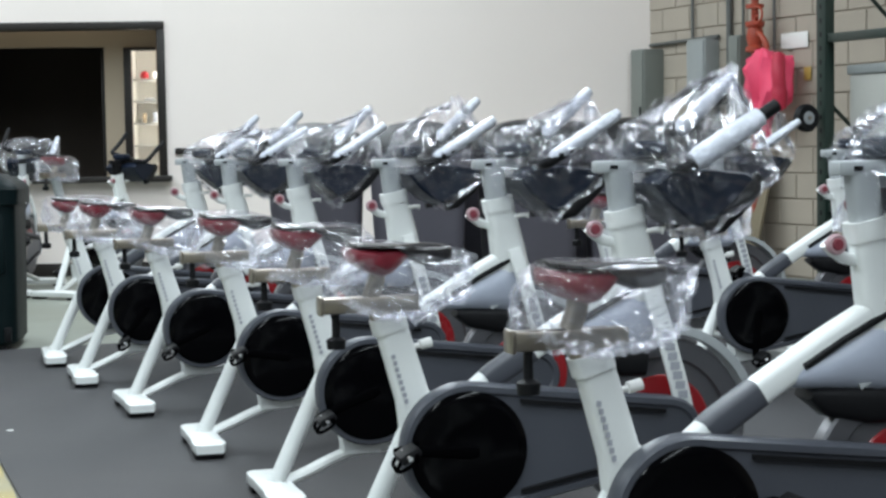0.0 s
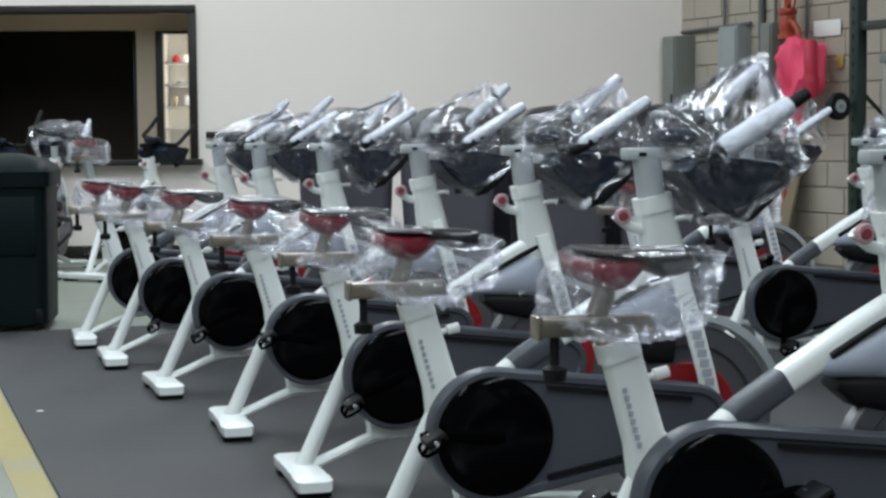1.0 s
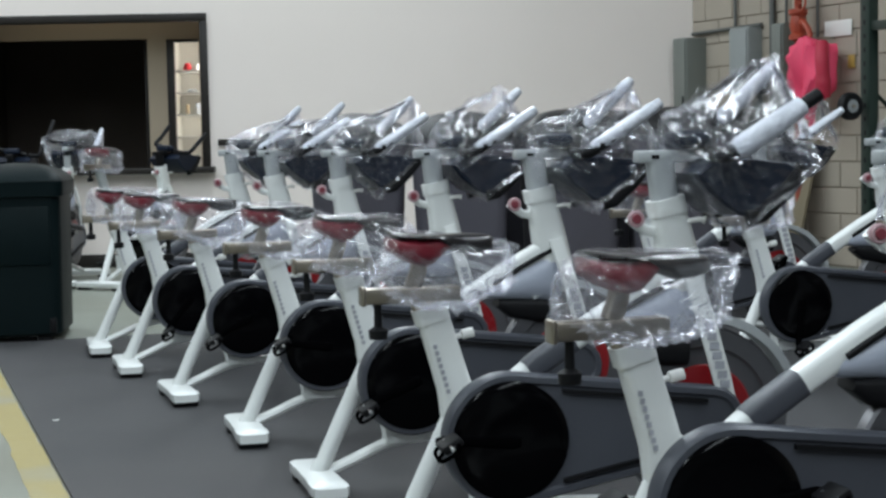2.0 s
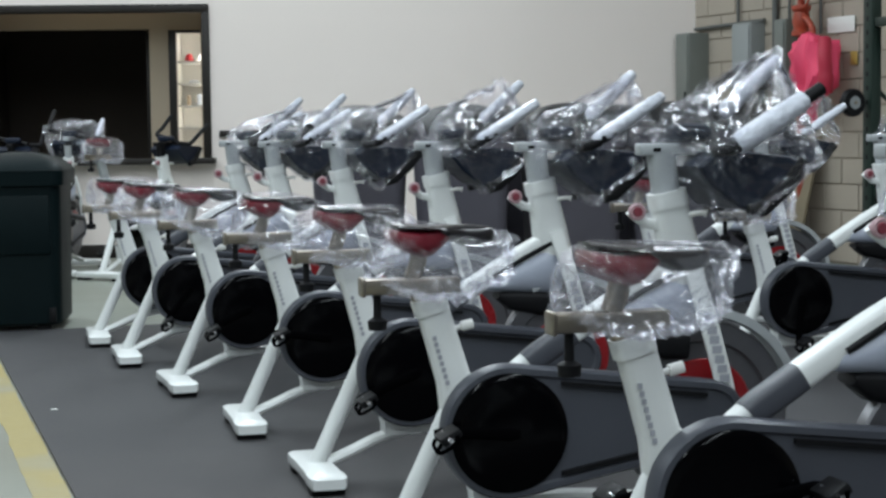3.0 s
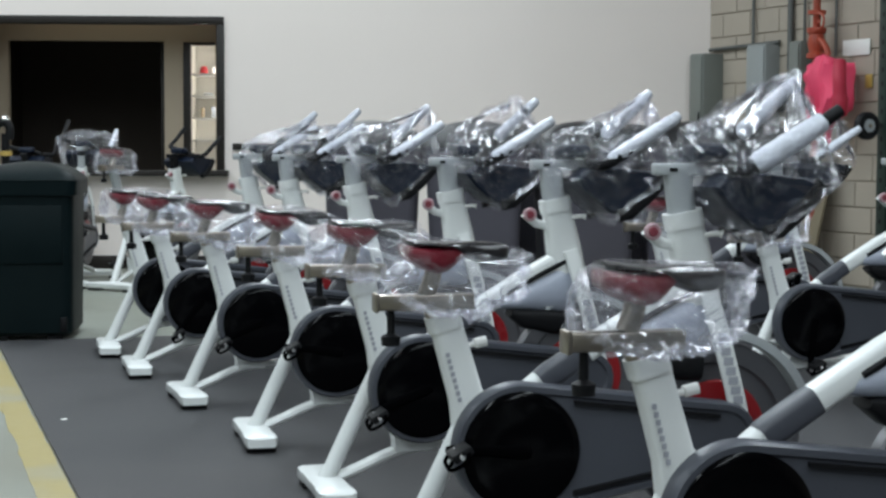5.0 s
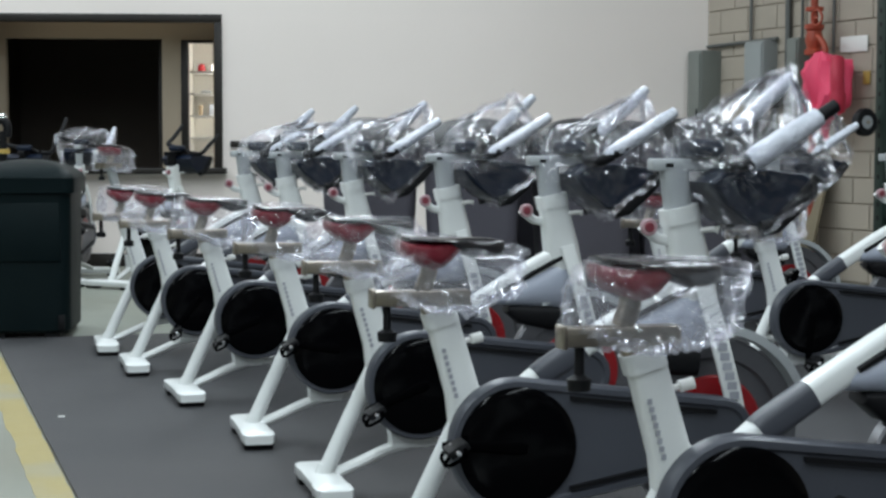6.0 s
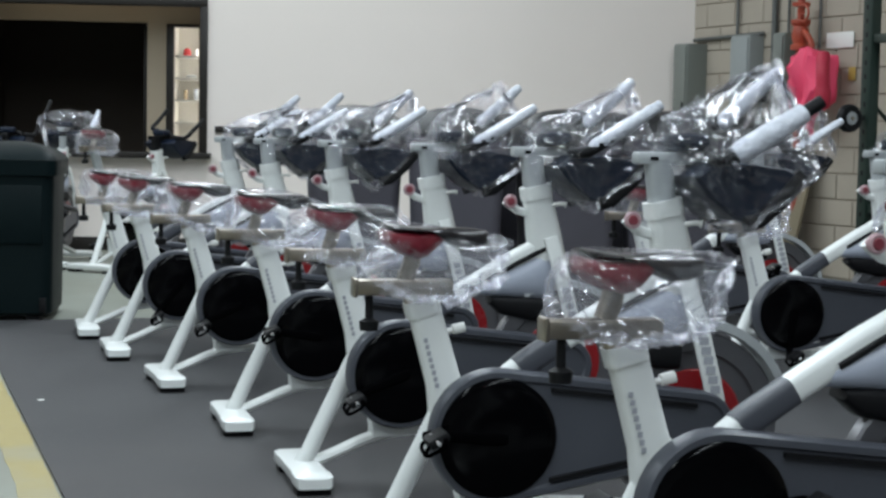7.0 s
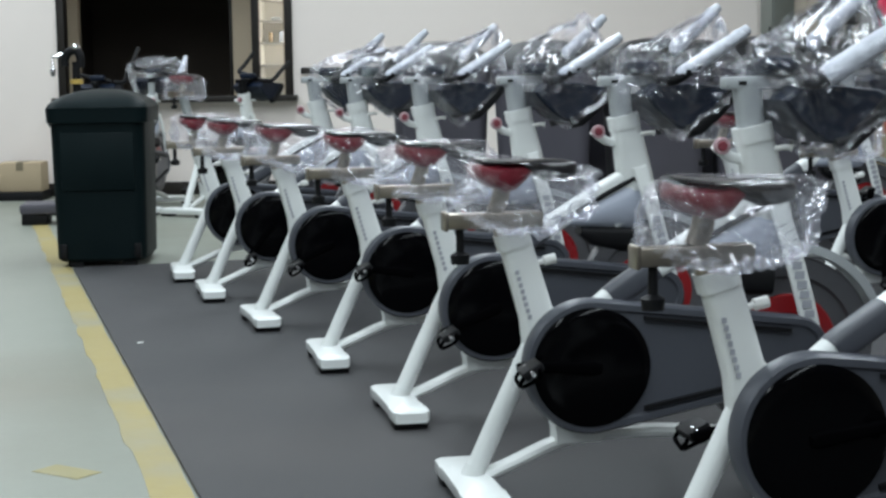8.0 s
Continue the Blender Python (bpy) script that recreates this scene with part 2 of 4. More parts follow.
def part(name, bm, material, parent, label="", smooth=True):
    ob = new(name, mesh_of(name, bm, material, smooth))
    ob.parent = parent
    return tagged(ob, label)


def thing(name, label, category, m=None, group="", kind=""):
    ob = new(name)
    ob.empty_display_size = 0.1
    if m is not None:
        ob.matrix_basis = m
    return tagged(ob, label, category, group, kind)


def solid(name, bm, material, label, category="", m=None, group="", kind="", smooth=True):
    ob = new(name, mesh_of(name, bm, material, smooth))
    if m is not None:
        ob.matrix_basis = m
    return tagged(ob, label, category, group, kind)


def box(x0, x1, y0, y1, z0, z1, bevel=0.0, bm=None, segs=2):
    own = bmesh.new()
    bmesh.ops.create_cube(own, size=1)
    for v in own.verts:
        v.co = Vector(((x0 + x1) / 2 + v.co.x * (x1 - x0), (y0 + y1) / 2 + v.co.y * (y1 - y0), (z0 + z1) / 2 + v.co.z * (z1 - z0)))
    if bevel:
        bmesh.ops.bevel(own, geom=own.edges[:], offset=bevel, segments=segs, profile=0.5, affect="EDGES")
    return merge(bm, own)


def merge(bm, own):
    if bm is None:
        return own
    me = bpy.data.meshes.new("scratch")
    own.to_mesh(me)
    own.free()
    bm.from_mesh(me)
    bpy.data.meshes.remove(me)
    return bm


def loft(rings, closed=True, bm=None):
    """A skin over rings of equal count; capped at the ends."""
    own = bmesh.new()
    rows = [[own.verts.new(p) for p in ring] for ring in rings]
    n = len(rows[0])
    for a, b in zip(rows, rows[1:]):
        for i in range(n):
            j = (i + 1) % n
            own.faces.new((a[i], a[j], b[j], b[i]))
    if closed:
        own.faces.new(rows[0][::-1])
        own.faces.new(rows[-1])
    bmesh.ops.recalc_face_normals(own, faces=own.faces[:])
    return merge(bm, own)


def pipe(points, radii, n=14, flat=1.0, bm=None, side=Vector((0, 1, 0))):
    """A tube along points; flat scales its width along side."""
    pts = [Vector(p) for p in points]
    if not isinstance(radii, (list, tuple)):
        radii = [radii] * len(pts)
    rings = []
    for i, p in enumerate(pts):
        d = (pts[min(i + 1, len(pts) - 1)] - pts[max(i - 1, 0)]).normalized()
        s = side - d * side.dot(d)
        s = s.normalized() if s.length > 0.2 else d.orthogonal().normalized()
        u = d.cross(s).normalized()
        rings.append([p + (s * math.cos(2 * math.pi * k / n) * flat + u * math.sin(2 * math.pi * k / n)) * radii[i] for k in range(n)])
    return loft(rings, True, bm)


def bend(points, steps=6):
    """A smooth run through the points (Catmull-Rom)."""
    p = [Vector(q) for q in points]
    p = [p[0] * 2 - p[1]] + p + [p[-1] * 2 - p[-2]]
    out = []
    for i in range(1, len(p) - 2):
        for k in range(steps):
            t = k / steps
            a, b, c, d = p[i - 1 : i + 3]
            out.append(0.5 * (2 * b + (c - a) * t + (2 * a - 5 * b + 4 * c - d) * t * t + (3 * b - a - 3 * c + d) * t**3))
    return out + [p[-2]]


def lathe(profile, n=32, axis="Y", centre=(0, 0, 0), bm=None):
    """Turns (radius, height) pairs about an axis through centre."""
    c = Vector(centre)
    rings = []
    for r, h in profile:
        ring = []
        for k in range(n):
            a = 2 * math.pi * k / n
            x, y = max(r, 0.0004) * math.cos(a), max(r, 0.0004) * math.sin(a)
            ring.append(c + (Vector((x, h, y)) if axis == "Y" else Vector((x, y, h)) if axis == "Z" else Vector((h, x, y))))
        rings.append(ring)
    return loft(rings, True, bm)


# ---- the hall ----
WALL_TURN = 2.5
WALL_AT = pose(-4.2, 14.15, 0, 0, 0, WALL_TURN)  # local x along the white wall, y behind it


def on_wall(x):
    return (x + 4.2) / math.cos(radians(WALL_TURN))


concrete = solid("floor", box(-14, 9, -9, 18, -0.21, -0.012), CONCRETE, "pale sealed concrete floor, stained and worn", "floor", kind="structure")

ROW_TURN = 18.7
MAT_AT = pose(-0.82, 4.0, 0, 0, 0, ROW_TURN)  # local y runs along the bicycle row
solid("rubber_mat", box(0, 7.2, -12.0, 5.02, -0.0119, 0.0, 0.004), RUBBER_MAT, "dark grey rubber floor mat under the bicycles", "mat", m=MAT_AT)


def painted_line(x0, x1, y0, y1, seed):
    rng = random.Random(seed)
    bm = bmesh.new()
    steps = int((y1 - y0) / 0.12)
    left, right = [], []
    for i in range(steps + 1):
        y = y0 + (y1 - y0) * i / steps
        left.append(bm.verts.new((x0 + rng.uniform(-0.008, 0.008), y, 0)))
        right.append(bm.verts.new((x1 + rng.uniform(-0.004, 0.004), y, 0)))
    for i in range(steps):
        bm.faces.new((left[i], right[i], right[i + 1], left[i + 1]))
    top = bm.faces[:]
    made = bmesh.ops.extrude_face_region(bm, geom=top)
    for g in made["geom"]:
        if isinstance(g, bmesh.types.BMVert):
            g.co.z -= 0.003
    bmesh.ops.recalc_face_normals(bm, faces=bm.faces[:])
    return bm


solid("yellow_line", painted_line(-0.115, -0.006, -12, 8.6, 3), YELLOW, "worn yellow floor marking beside the rubber mat", "floor marking", m=MAT_AT @ pose(0, 0, -0.0106), kind="structure")
solid("yellow_patch", painted_line(-0.03, 0.06, -0.06, 0.11, 5), YELLOW_FADED, "faded yellow paint patch on the concrete floor", "floor marking", m=pose(-1.2, 4.2, -0.0106, 0, 0, 60), kind="structure")
solid("paper_scrap", box(-0.012, 0.012, -0.008, 0.008, 0.0, 0.003, 0.001), PAPER, "tiny white paper scrap on the rubber mat", "litter", m=pose(-1.48, 6.24, 0, 0, 0, 30))

# white wall with the office window: built of pieces that butt end to end
X0, X1, SILL, HEAD = on_wall(-3.98), on_wall(-1.97), 0.83, 2.15
wall_back = thing("wall_north", "white painted hall wall with an office window", "wall", WALL_AT, kind="structure")
part("wall_panel", box(-9.5, X0, 0, 0.2, -0.012, 5.5), WALL, wall_back)
part("wall_panel", box(X1, 6.75, 0, 0.2, -0.012, 5.5), WALL, wall_back)
part("wall_panel", box(X0, X1, 0, 0.2, -0.012, SILL), WALL, wall_back)
part("wall_panel", box(X0, X1, 0, 0.2, HEAD, 5.5), WALL, wall_back)
part("skirting", box(-9.5, 6.6, -0.014, -0.001, -0.012, 0.1, 0.003), FRAME_BROWN, wall_back, "dark vinyl skirting")
part("rail", box(X1 + 0.08, 6.3, -0.045, -0.001, 1.02, 1.075, 0.008), FRAME_BROWN, wall_back, "dark wall rail")

window = thing("window_1", "dark bronze framed office window in the white wall", "window", WALL_AT, kind="structure")
FT = 0.055
part("window_frame", box(X0 - 0.01, X1 + 0.01, -0.03, 0.12, HEAD - FT, HEAD + 0.012, 0.006), FRAME_BROWN, window)
part("window_frame", box(X0 - 0.012, X0 + FT, -0.028, 0.118, SILL, HEAD - FT - 0.001, 0.006), FRAME_BROWN, window)
part("window_frame", box(X1 - FT, X1 + 0.012, -0.028, 0.118, SILL, HEAD - FT - 0.001, 0.006), FRAME_BROWN, window)
part("window_sill", box(X0 - 0.05, X1 + 0.05, -0.16, 0.1, SILL - 0.04, SILL + 0.012, 0.008), FRAME_BROWN, window, "dark projecting sill")

# office behind the window: beige partition with a dark doorway and a lit shelf niche
PY = 0.55
D0, D1, DTOP = on_wall(-3.93), on_wall(-2.545), 1.985
N0, N1, NTOP = on_wall(-2.315), on_wall(-2.09), 1.955
office = thing("office_partition", "beige office partition with a dark doorway and lit niche", "wall", WALL_AT, kind="structure")
part("partition_panel", box(X0 - 0.6, D0, PY, PY + 0.1, -0.012, 2.7), OFFICE_WALL, office)
part("partition_panel", box(D0, D1, PY, PY + 0.1, DTOP, 2.7), OFFICE_WALL, office)
part("partition_panel", box(D1, N0, PY, PY + 0.1, -0.012, 2.7), OFFICE_WALL, office)
part("partition_panel", box(N0, N1, PY, PY + 0.1, NTOP, 2.7), OFFICE_WALL, office)
part("partition_panel", box(N0, N1, PY, PY + 0.1, -0.012, 0.78), OFFICE_WALL, office)
part("partition_panel", box(N1, X1 + 0.6, PY, PY + 0.1, -0.012, 2.7), OFFICE_WALL, office)
part("end_panel", box(X0 - 0.7, X0 - 0.6, 0.2, PY + 0.1, -0.012, 2.7), OFFICE_WALL, office)
part("end_panel", box(X1 + 0.6, X1 + 0.7, 0.2, PY + 0.1, -0.012, 2.7), OFFICE_WALL, office)
part("soffit", box(X0 - 0.7, X1 + 0.7, 0.2, PY + 0.1, 2.701, 2.8), OFFICE_WALL, office)
part("niche_frame", box(N0 - 0.06, N0 + 0.004, PY - 0.025, PY + 0.09, 0.8, NTOP + 0.02, 0.004), FRAME_BROWN, office, "dark niche frame")
part("niche_frame", box(N0 + 0.005, N1, PY - 0.025, PY + 0.09, NTOP - 0.004, NTOP + 0.019, 0.004), FRAME_BROWN, office, "dark niche frame")
# closed box with darkened walls, added so the doorway reads as unlit
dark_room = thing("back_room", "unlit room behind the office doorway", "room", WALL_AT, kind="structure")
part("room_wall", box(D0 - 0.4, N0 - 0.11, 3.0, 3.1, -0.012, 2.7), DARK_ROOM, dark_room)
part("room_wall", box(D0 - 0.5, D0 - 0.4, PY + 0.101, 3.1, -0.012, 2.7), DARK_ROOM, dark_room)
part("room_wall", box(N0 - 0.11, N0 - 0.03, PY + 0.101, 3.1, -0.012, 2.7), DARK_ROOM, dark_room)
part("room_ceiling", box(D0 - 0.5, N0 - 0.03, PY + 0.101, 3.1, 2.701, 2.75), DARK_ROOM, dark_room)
door = thing("door_1", "half open dark wooden office door", "door", WALL_AT @ pose(D1 - 0.03, PY + 0.12, 0, 0, 0, 84), kind="structure")
part("leaf", box(0.0, 0.8, -0.02, 0.02, 0.0, 1.96, 0.004), FRAME_BROWN, door)
part("sign_plate", box(0.06, 0.11, 0.0205, 0.027, 1.62, 1.72, 0.004), STEEL, door, "small pale plate")

case = thing("display_case", "lit white display case with shelves in the office", "shelf", WALL_AT)
CY = PY + 0.101
part("back_panel", box(N0 - 0.02, N1 + 0.04, CY + 0.4, CY + 0.42, -0.012, 2.02), SHELF_WHITE, case)
part("side_panel", box(N0 - 0.02, N0 + 0.0, CY, CY + 0.4, -0.012, 2.02), SHELF_WHITE, case)
part("side_panel", box(N1 + 0.02, N1 + 0.04, CY, CY + 0.4, -0.012, 2.02), SHELF_WHITE, case)
part("top_panel", box(N0, N1 + 0.02, CY, CY + 0.4, 2.0, 2.02), SHELF_WHITE, case)
for sz in (1.11, 1.31, 1.51, 1.705):
    part("shelf", box(N0 + 0.001, N1 + 0.019, CY + 0.02, CY + 0.4, sz - 0.018, sz, 0.003), SHELF_WHITE, case)


def trinket(name, x, z, w, h, mat, label, round_top=False):
    at = WALL_AT @ pose(x, CY + 0.2, z)
    if round_top:
        bm = lathe([(w * 0.1, 0), (w * 0.5, 0.002), (w * 0.55, h * 0.4), (w * 0.4, h * 0.85), (w * 0.15, h)], 14, "Z")
    else:
        bm = box(-w / 2, w / 2, -0.04, 0.04, 0, h, 0.006)
    solid(name, bm, mat, label, "ornament", m=at)


trinket("red_mug", N0 + 0.09, 1.705, 0.07, 0.075, RED, "small red mug on the display shelf", True)
trinket("white_jar", N0 + 0.19, 1.705, 0.06, 0.07, PAPER, "small white jar on the display shelf", True)
trinket("glass_bowl", N0 + 0.13, 1.51, 0.09, 0.03, GALV, "shallow grey bowl on the display shelf", True)
trinket("card_stand", N0 + 0.08, 1.31, 0.03, 0.09, CARDBOARD, "small brown card on the display shelf")
trinket("photo_stand", N0 + 0.19, 1.31, 0.06, 0.1, GALV, "small grey picture stand on the display shelf")

# the block wall, with its stones laid at the end of the file
BLOCK_TURN = 25.0
CORNER = (2.25, 14.43)
BLOCK_AT = pose(CORNER[0], CORNER[1], 0, 0, 0, -(90 - BLOCK_TURN))  # local x runs from the corner towards the viewer, local -y into the hall
block_wall = thing("wall_east", "beige painted concrete block wall", "wall", BLOCK_AT, kind="structure")
part("wall_core", box(-0.6, 22, 0.012, 0.25, -0.012, 5.5), MORTAR, block_wall, "recessed mortar")

# unseen walls and ceiling, added to enclose the hall and hold its light
for nm, args in (("wall_west", (-14.2, -14, -9, 13.9, -0.012, 5.5)), ("wall_south", (-14, 13, -9.2, -9, -0.012, 5.5))):
    solid(nm, box(*args), PLAIN, "plain grey hall wall, unseen", "wall", kind="structure")
solid("ceiling", box(-14.5, 14, -9.5, 16, 5.5, 5.7), PLAIN, "plain grey hall ceiling, unseen", "ceiling", kind="structure")
for lx, ly in LAMP_ROWS:
    fx = thing("ceiling_light", "white hanging fluorescent hall light", "ceiling light", pose(lx, ly, 5.29), group="hall lights")
    part("housing", box(-0.3, 0.3, -2.35, 2.35, 0.0, 0.07, 0.01), LAMP_WHITE, fx)
    for s in (-1.6, 1.6):
        part("stem", pipe([(0, s, 0.07), (0, s, 0.212)], 0.01, 8), GALV, fx)

# ---- indoor bicycles: local x ahead, y to the bicycle's left, z up; the crank axle stands over the origin ----
BB, DISC_R, HUB_X, HUB_Z, FLY_R = 0.327, 0.144, 0.515, 0.345, 0.225


def teardrop(r0, r1, x1, z1, grow, n=22):
    """Outline of the chain guard: a large circle at the crank, a small one ahead of it."""
    d = math.hypot(x1, z1)
    base, lean = math.atan2(z1, x1), math.acos((r0 - r1) / d)
    out = []
    for k in range(n + 1):
        a = base + lean + (2 * math.pi - 2 * lean) * k / n
        out.append(((r0 + grow) * math.cos(a), (r0 + grow) * math.sin(a)))
    for k in range(9):
        a = base - lean + 2 * lean * k / 8
        out.append((x1 + (r1 + grow) * math.cos(a), z1 + (r1 + grow) * math.sin(a)))
    return out


def guard_mesh():
    rings = []
    for y, g in ((-0.03, 0.0), (-0.034, 0.014), (-0.078, 0.014), (-0.086, 0.008), (-0.086, -0.006), (-0.079, -0.012)):
        rings.append([(x, y, BB + z) for x, z in teardrop(0.148, 0.07, HUB_X, HUB_Z - BB, g)])
    return loft(rings)


def rounded_bar(points, half_w, half_h, n=12):
    """A bar of rounded oblong section along points in the x-z plane."""
    pts = [Vector(p) for p in points]
    rings = []
    for i, p in enumerate(pts):
        d = (pts[min(i + 1, len(pts) - 1)] - pts[max(i - 1, 0)]).normalized()
        s, hw, hh = Vector((0, 1, 0)), half_w, half_h
        if isinstance(half_h, (list, tuple)):
            hh = half_h[i]
        u = d.cross(s).normalized()
        ring = []
        for k in range(n * 2):
            a = math.pi * k / n
            ca, sa = math.cos(a), math.sin(a)
            ring.append(p + s * hw * math.copysign(abs(ca) ** 0.6, ca) + u * hh * math.copysign(abs(sa) ** 0.6, sa))
        rings.append(ring)
    return loft(rings)


def saddle_mesh(z0, z1, grow, droop=0.0):
    """A saddle shell between two heights: broad behind, long narrow nose ahead."""
    rings = []
    prof = [(-0.268, 0.04), (-0.258, 0.072), (-0.232, 0.088), (-0.194, 0.09), (-0.159, 0.07), (-0.124, 0.046), (-0.084, 0.034), (-0.049, 0.03), (-0.026, 0.024), (-0.016, 0.012)]
    for x, w in prof:
        w = w + grow
        lift = 0.012 * max(0, (-x - 0.2) / 0.08) - 0.014 * max(0, (x + 0.09) / 0.09) ** 2
        top, low = z1 + lift, z0 + droop * max(0.0, min(1.0, (-x - 0.104) / 0.06)) + 0.012 * max(0, (x + 0.054) / 0.04)
        rings.append([(x, w * math.cos(a), (top + low) / 2 + (top - low) / 2 * math.copysign(abs(math.sin(a)) ** 0.7, math.sin(a))) for a in [2 * math.pi * k / 16 for k in range(16)]])
    return loft(rings)


def skirt_mesh(z0, z1):
    """The red side panel under the broad rear of the saddle."""
    rings = []
    for x, w, low in ((-0.272, 0.045, 0.034), (-0.260, 0.078, 0.02), (-0.229, 0.095, 0.0), (-0.199, 0.092, -0.01), (-0.174, 0.077, -0.006), (-0.152, 0.06, 0.01), (-0.129, 0.044, 0.03)):
        top, bot = z1, z0 + low
        rings.append([(x, w * math.copysign(abs(math.cos(a)) ** 0.5, math.cos(a)), (top + bot) / 2 + (top - bot) / 2 * math.copysign(abs(math.sin(a)) ** 0.6, math.sin(a))) for a in [2 * math.pi * k / 16 for k in range(16)]])
    return loft(rings)


def stabiliser(bike, x, name, label):
    foot = part(name, loft([[(x + sx * 0.056 * w, y, 0.02 + 0.045 * t) for sx, t in ((-1, 0.15), (-1, 0.75), (-0.72, 1 - drop), (0.72, 1 - drop), (1, 0.75), (1, 0.15), (0.9, 0), (-0.9, 0))]
                            for y, w, drop in ((-0.215, 0.86, 0.35), (-0.204, 0.97, 0.12), (-0.13, 1, 0.08), (-0.12, 0.93, 0.0), (0.12, 0.93, 0.0), (0.13, 1, 0.08), (0.204, 0.97, 0.12), (0.215, 0.86, 0.35))]), WHITE_PAINT, bike, label)
    for y in (-0.165, 0.165):
        part("rubber_pad", box(x - 0.05, x + 0.05, y - 0.035, y + 0.035, 0.0, 0.0215, 0.005), BLACK_RUBBER, foot, "black rubber pad")
    return foot


def seat_group(bike, lift=0.0):
    saddle_low = 0.748 + lift
    part("seat_post", rounded_bar([(-0.17, 0, 0.6), (-0.195, 0, 0.668 + lift)], 0.02, 0.028), STEEL, bike, "steel seat post")
    slide = part("seat_slider", box(-0.335, -0.1, -0.022, 0.022, 0.66 + lift, 0.698 + lift, 0.005), STEEL, bike, "brushed steel saddle slider")
    part("slider_cap", box(-0.342, -0.33, -0.025, 0.025, 0.656 + lift, 0.702 + lift, 0.004), STEEL, slide, "steel end cap")
    part("lock_knob", lathe([(0.006, 0.574), (0.022, 0.576), (0.024, 0.598), (0.01, 0.606), (0.009, 0.659)], 12, "Z", (-0.3, 0, lift)), BLACK_RUBBER, slide, "black locking knob")
    part("saddle_clamp", rounded_bar([(-0.215, 0, 0.695 + lift), (-0.2, 0, 0.735 + lift), (-0.195, 0, 0.765 + lift)], 0.02, 0.02), STEEL, bike, "steel saddle clamp")
    seat = part("saddle", saddle_mesh(saddle_low + 0.02, saddle_low + 0.075, 0.002, 0.045), SADDLE_BLACK, bike, "black padded saddle top")
    part("saddle_skirt", skirt_mesh(saddle_low + 0.01, saddle_low + 0.069), SADDLE_RED, seat, "dark red saddle side")


def tall_group(bike, lift=0.0):
    """Handlebar post, slider and bars."""
    part("handlebar_post", rounded_bar([(0.432, 0, 0.84), (0.42, 0, 0.93 + lift), (0.414, 0, 0.985 + lift)], 0.024, 0.034), PANEL_LIGHT, bike, "pale grey handlebar post")
    ch = part("handlebar_slider", box(0.352, 0.56, -0.024, 0.024, 0.98 + lift, 1.01 + lift, 0.006), PANEL_LIGHT, bike, "pale grey handlebar slider")
    part("slot", box(0.385, 0.405, -0.0255, -0.0242, 0.989 + lift, 0.999 + lift), BLACK_RUBBER, ch, "dark slot")
    bars = part("handlebar", pipe(bend([(0.745, -0.2, 1.138 + lift), (0.62, -0.205, 1.06 + lift), (0.53, -0.2, 1.0 + lift), (0.5, -0.13, 1.0 + lift), (0.55, 0, 1.025 + lift), (0.6, 0.13, 1.05 + lift), (0.62, 0.2, 1.07 + lift), (0.7, 0.21, 1.12 + lift), (0.805, 0.2, 1.218 + lift)], 5), 0.0165, 10), BLACK_RUBBER, bike, "black rubber coated handlebar")
    part("lower_strut", rounded_bar([(0.585, -0.138, 0.842 + lift), (0.62, -0.14, 0.85 + lift), (0.685, -0.138, 0.905 + lift), (0.735, -0.13, 0.962 + lift)], 0.016, 0.02), BLACK_RUBBER, bars, "black lower grip strut")
    part("lower_strut", rounded_bar([(0.585, 0.138, 0.842 + lift), (0.62, 0.14, 0.85 + lift), (0.685, 0.138, 0.905 + lift), (0.735, 0.13, 0.962 + lift)], 0.016, 0.02), BLACK_RUBBER, bars, "black lower grip strut")
    part("console", box(0.44, 0.53, -0.06, 0.06, 1.011 + lift, 1.058 + lift, 0.02), TRAY_PLASTIC, bars, "black console block")
    return bars


def handlebar_pad(bars, lift=0.0):
    """A black moulded forearm tray between the grips."""
    rings = []
    for y, s in ((-0.14, 0.9), (-0.132, 0.98), (-0.07, 1.0), (0.0, 0.95), (0.07, 1.0), (0.132, 0.98), (0.14, 0.9)):
        pts = [(0.452, 0.955), (0.49, 0.905), (0.56, 0.85), (0.61, 0.842), (0.68, 0.905), (0.728, 0.96), (0.7, 0.976), (0.6, 0.988), (0.5, 0.988)]
        cx, cz = 0.6, 0.935
        rings.append([(cx + (x - cx) * s, y, cz + (z - cz) * s + lift) for x, z in pts])
    part("grip_tray", loft(rings), TRAY_PLASTIC, bars, "blue-black moulded grip tray")


def sleeve_mesh(points, radii, seed):
    """A grip wrapped by hand: an uneven, creased tube."""
    pts, rad = [Vector(p) for p in points], list(radii)
    fine_pts, fine_rad = [], []
    for i in range(len(pts) - 1):
        n = max(1, int((pts[i + 1] - pts[i]).length / 0.012))
        for k in range(n):
            fine_pts.append(pts[i].lerp(pts[i + 1], k / n))
            fine_rad.append(rad[i] + (rad[i + 1] - rad[i]) * k / n)
    bm = pipe(fine_pts + [pts[-1]], fine_rad + [rad[-1]], 18)
    for v in bm.verts:
        q = v.co * 38 + Vector((seed * 5.0, 0, 0))
        v.co += (Vector((0, v.co.y - pts[0].y, 0)) + Vector((0, 0, 0.01))) * 0.12 * noise.noise(q) + Vector((noise.noise(q * 1.7), noise.noise(q * 1.7 + Vector((7, 1, 3))), noise.noise(q * 1.7 + Vector((2, 9, 5))))) * 0.0032
    return bm


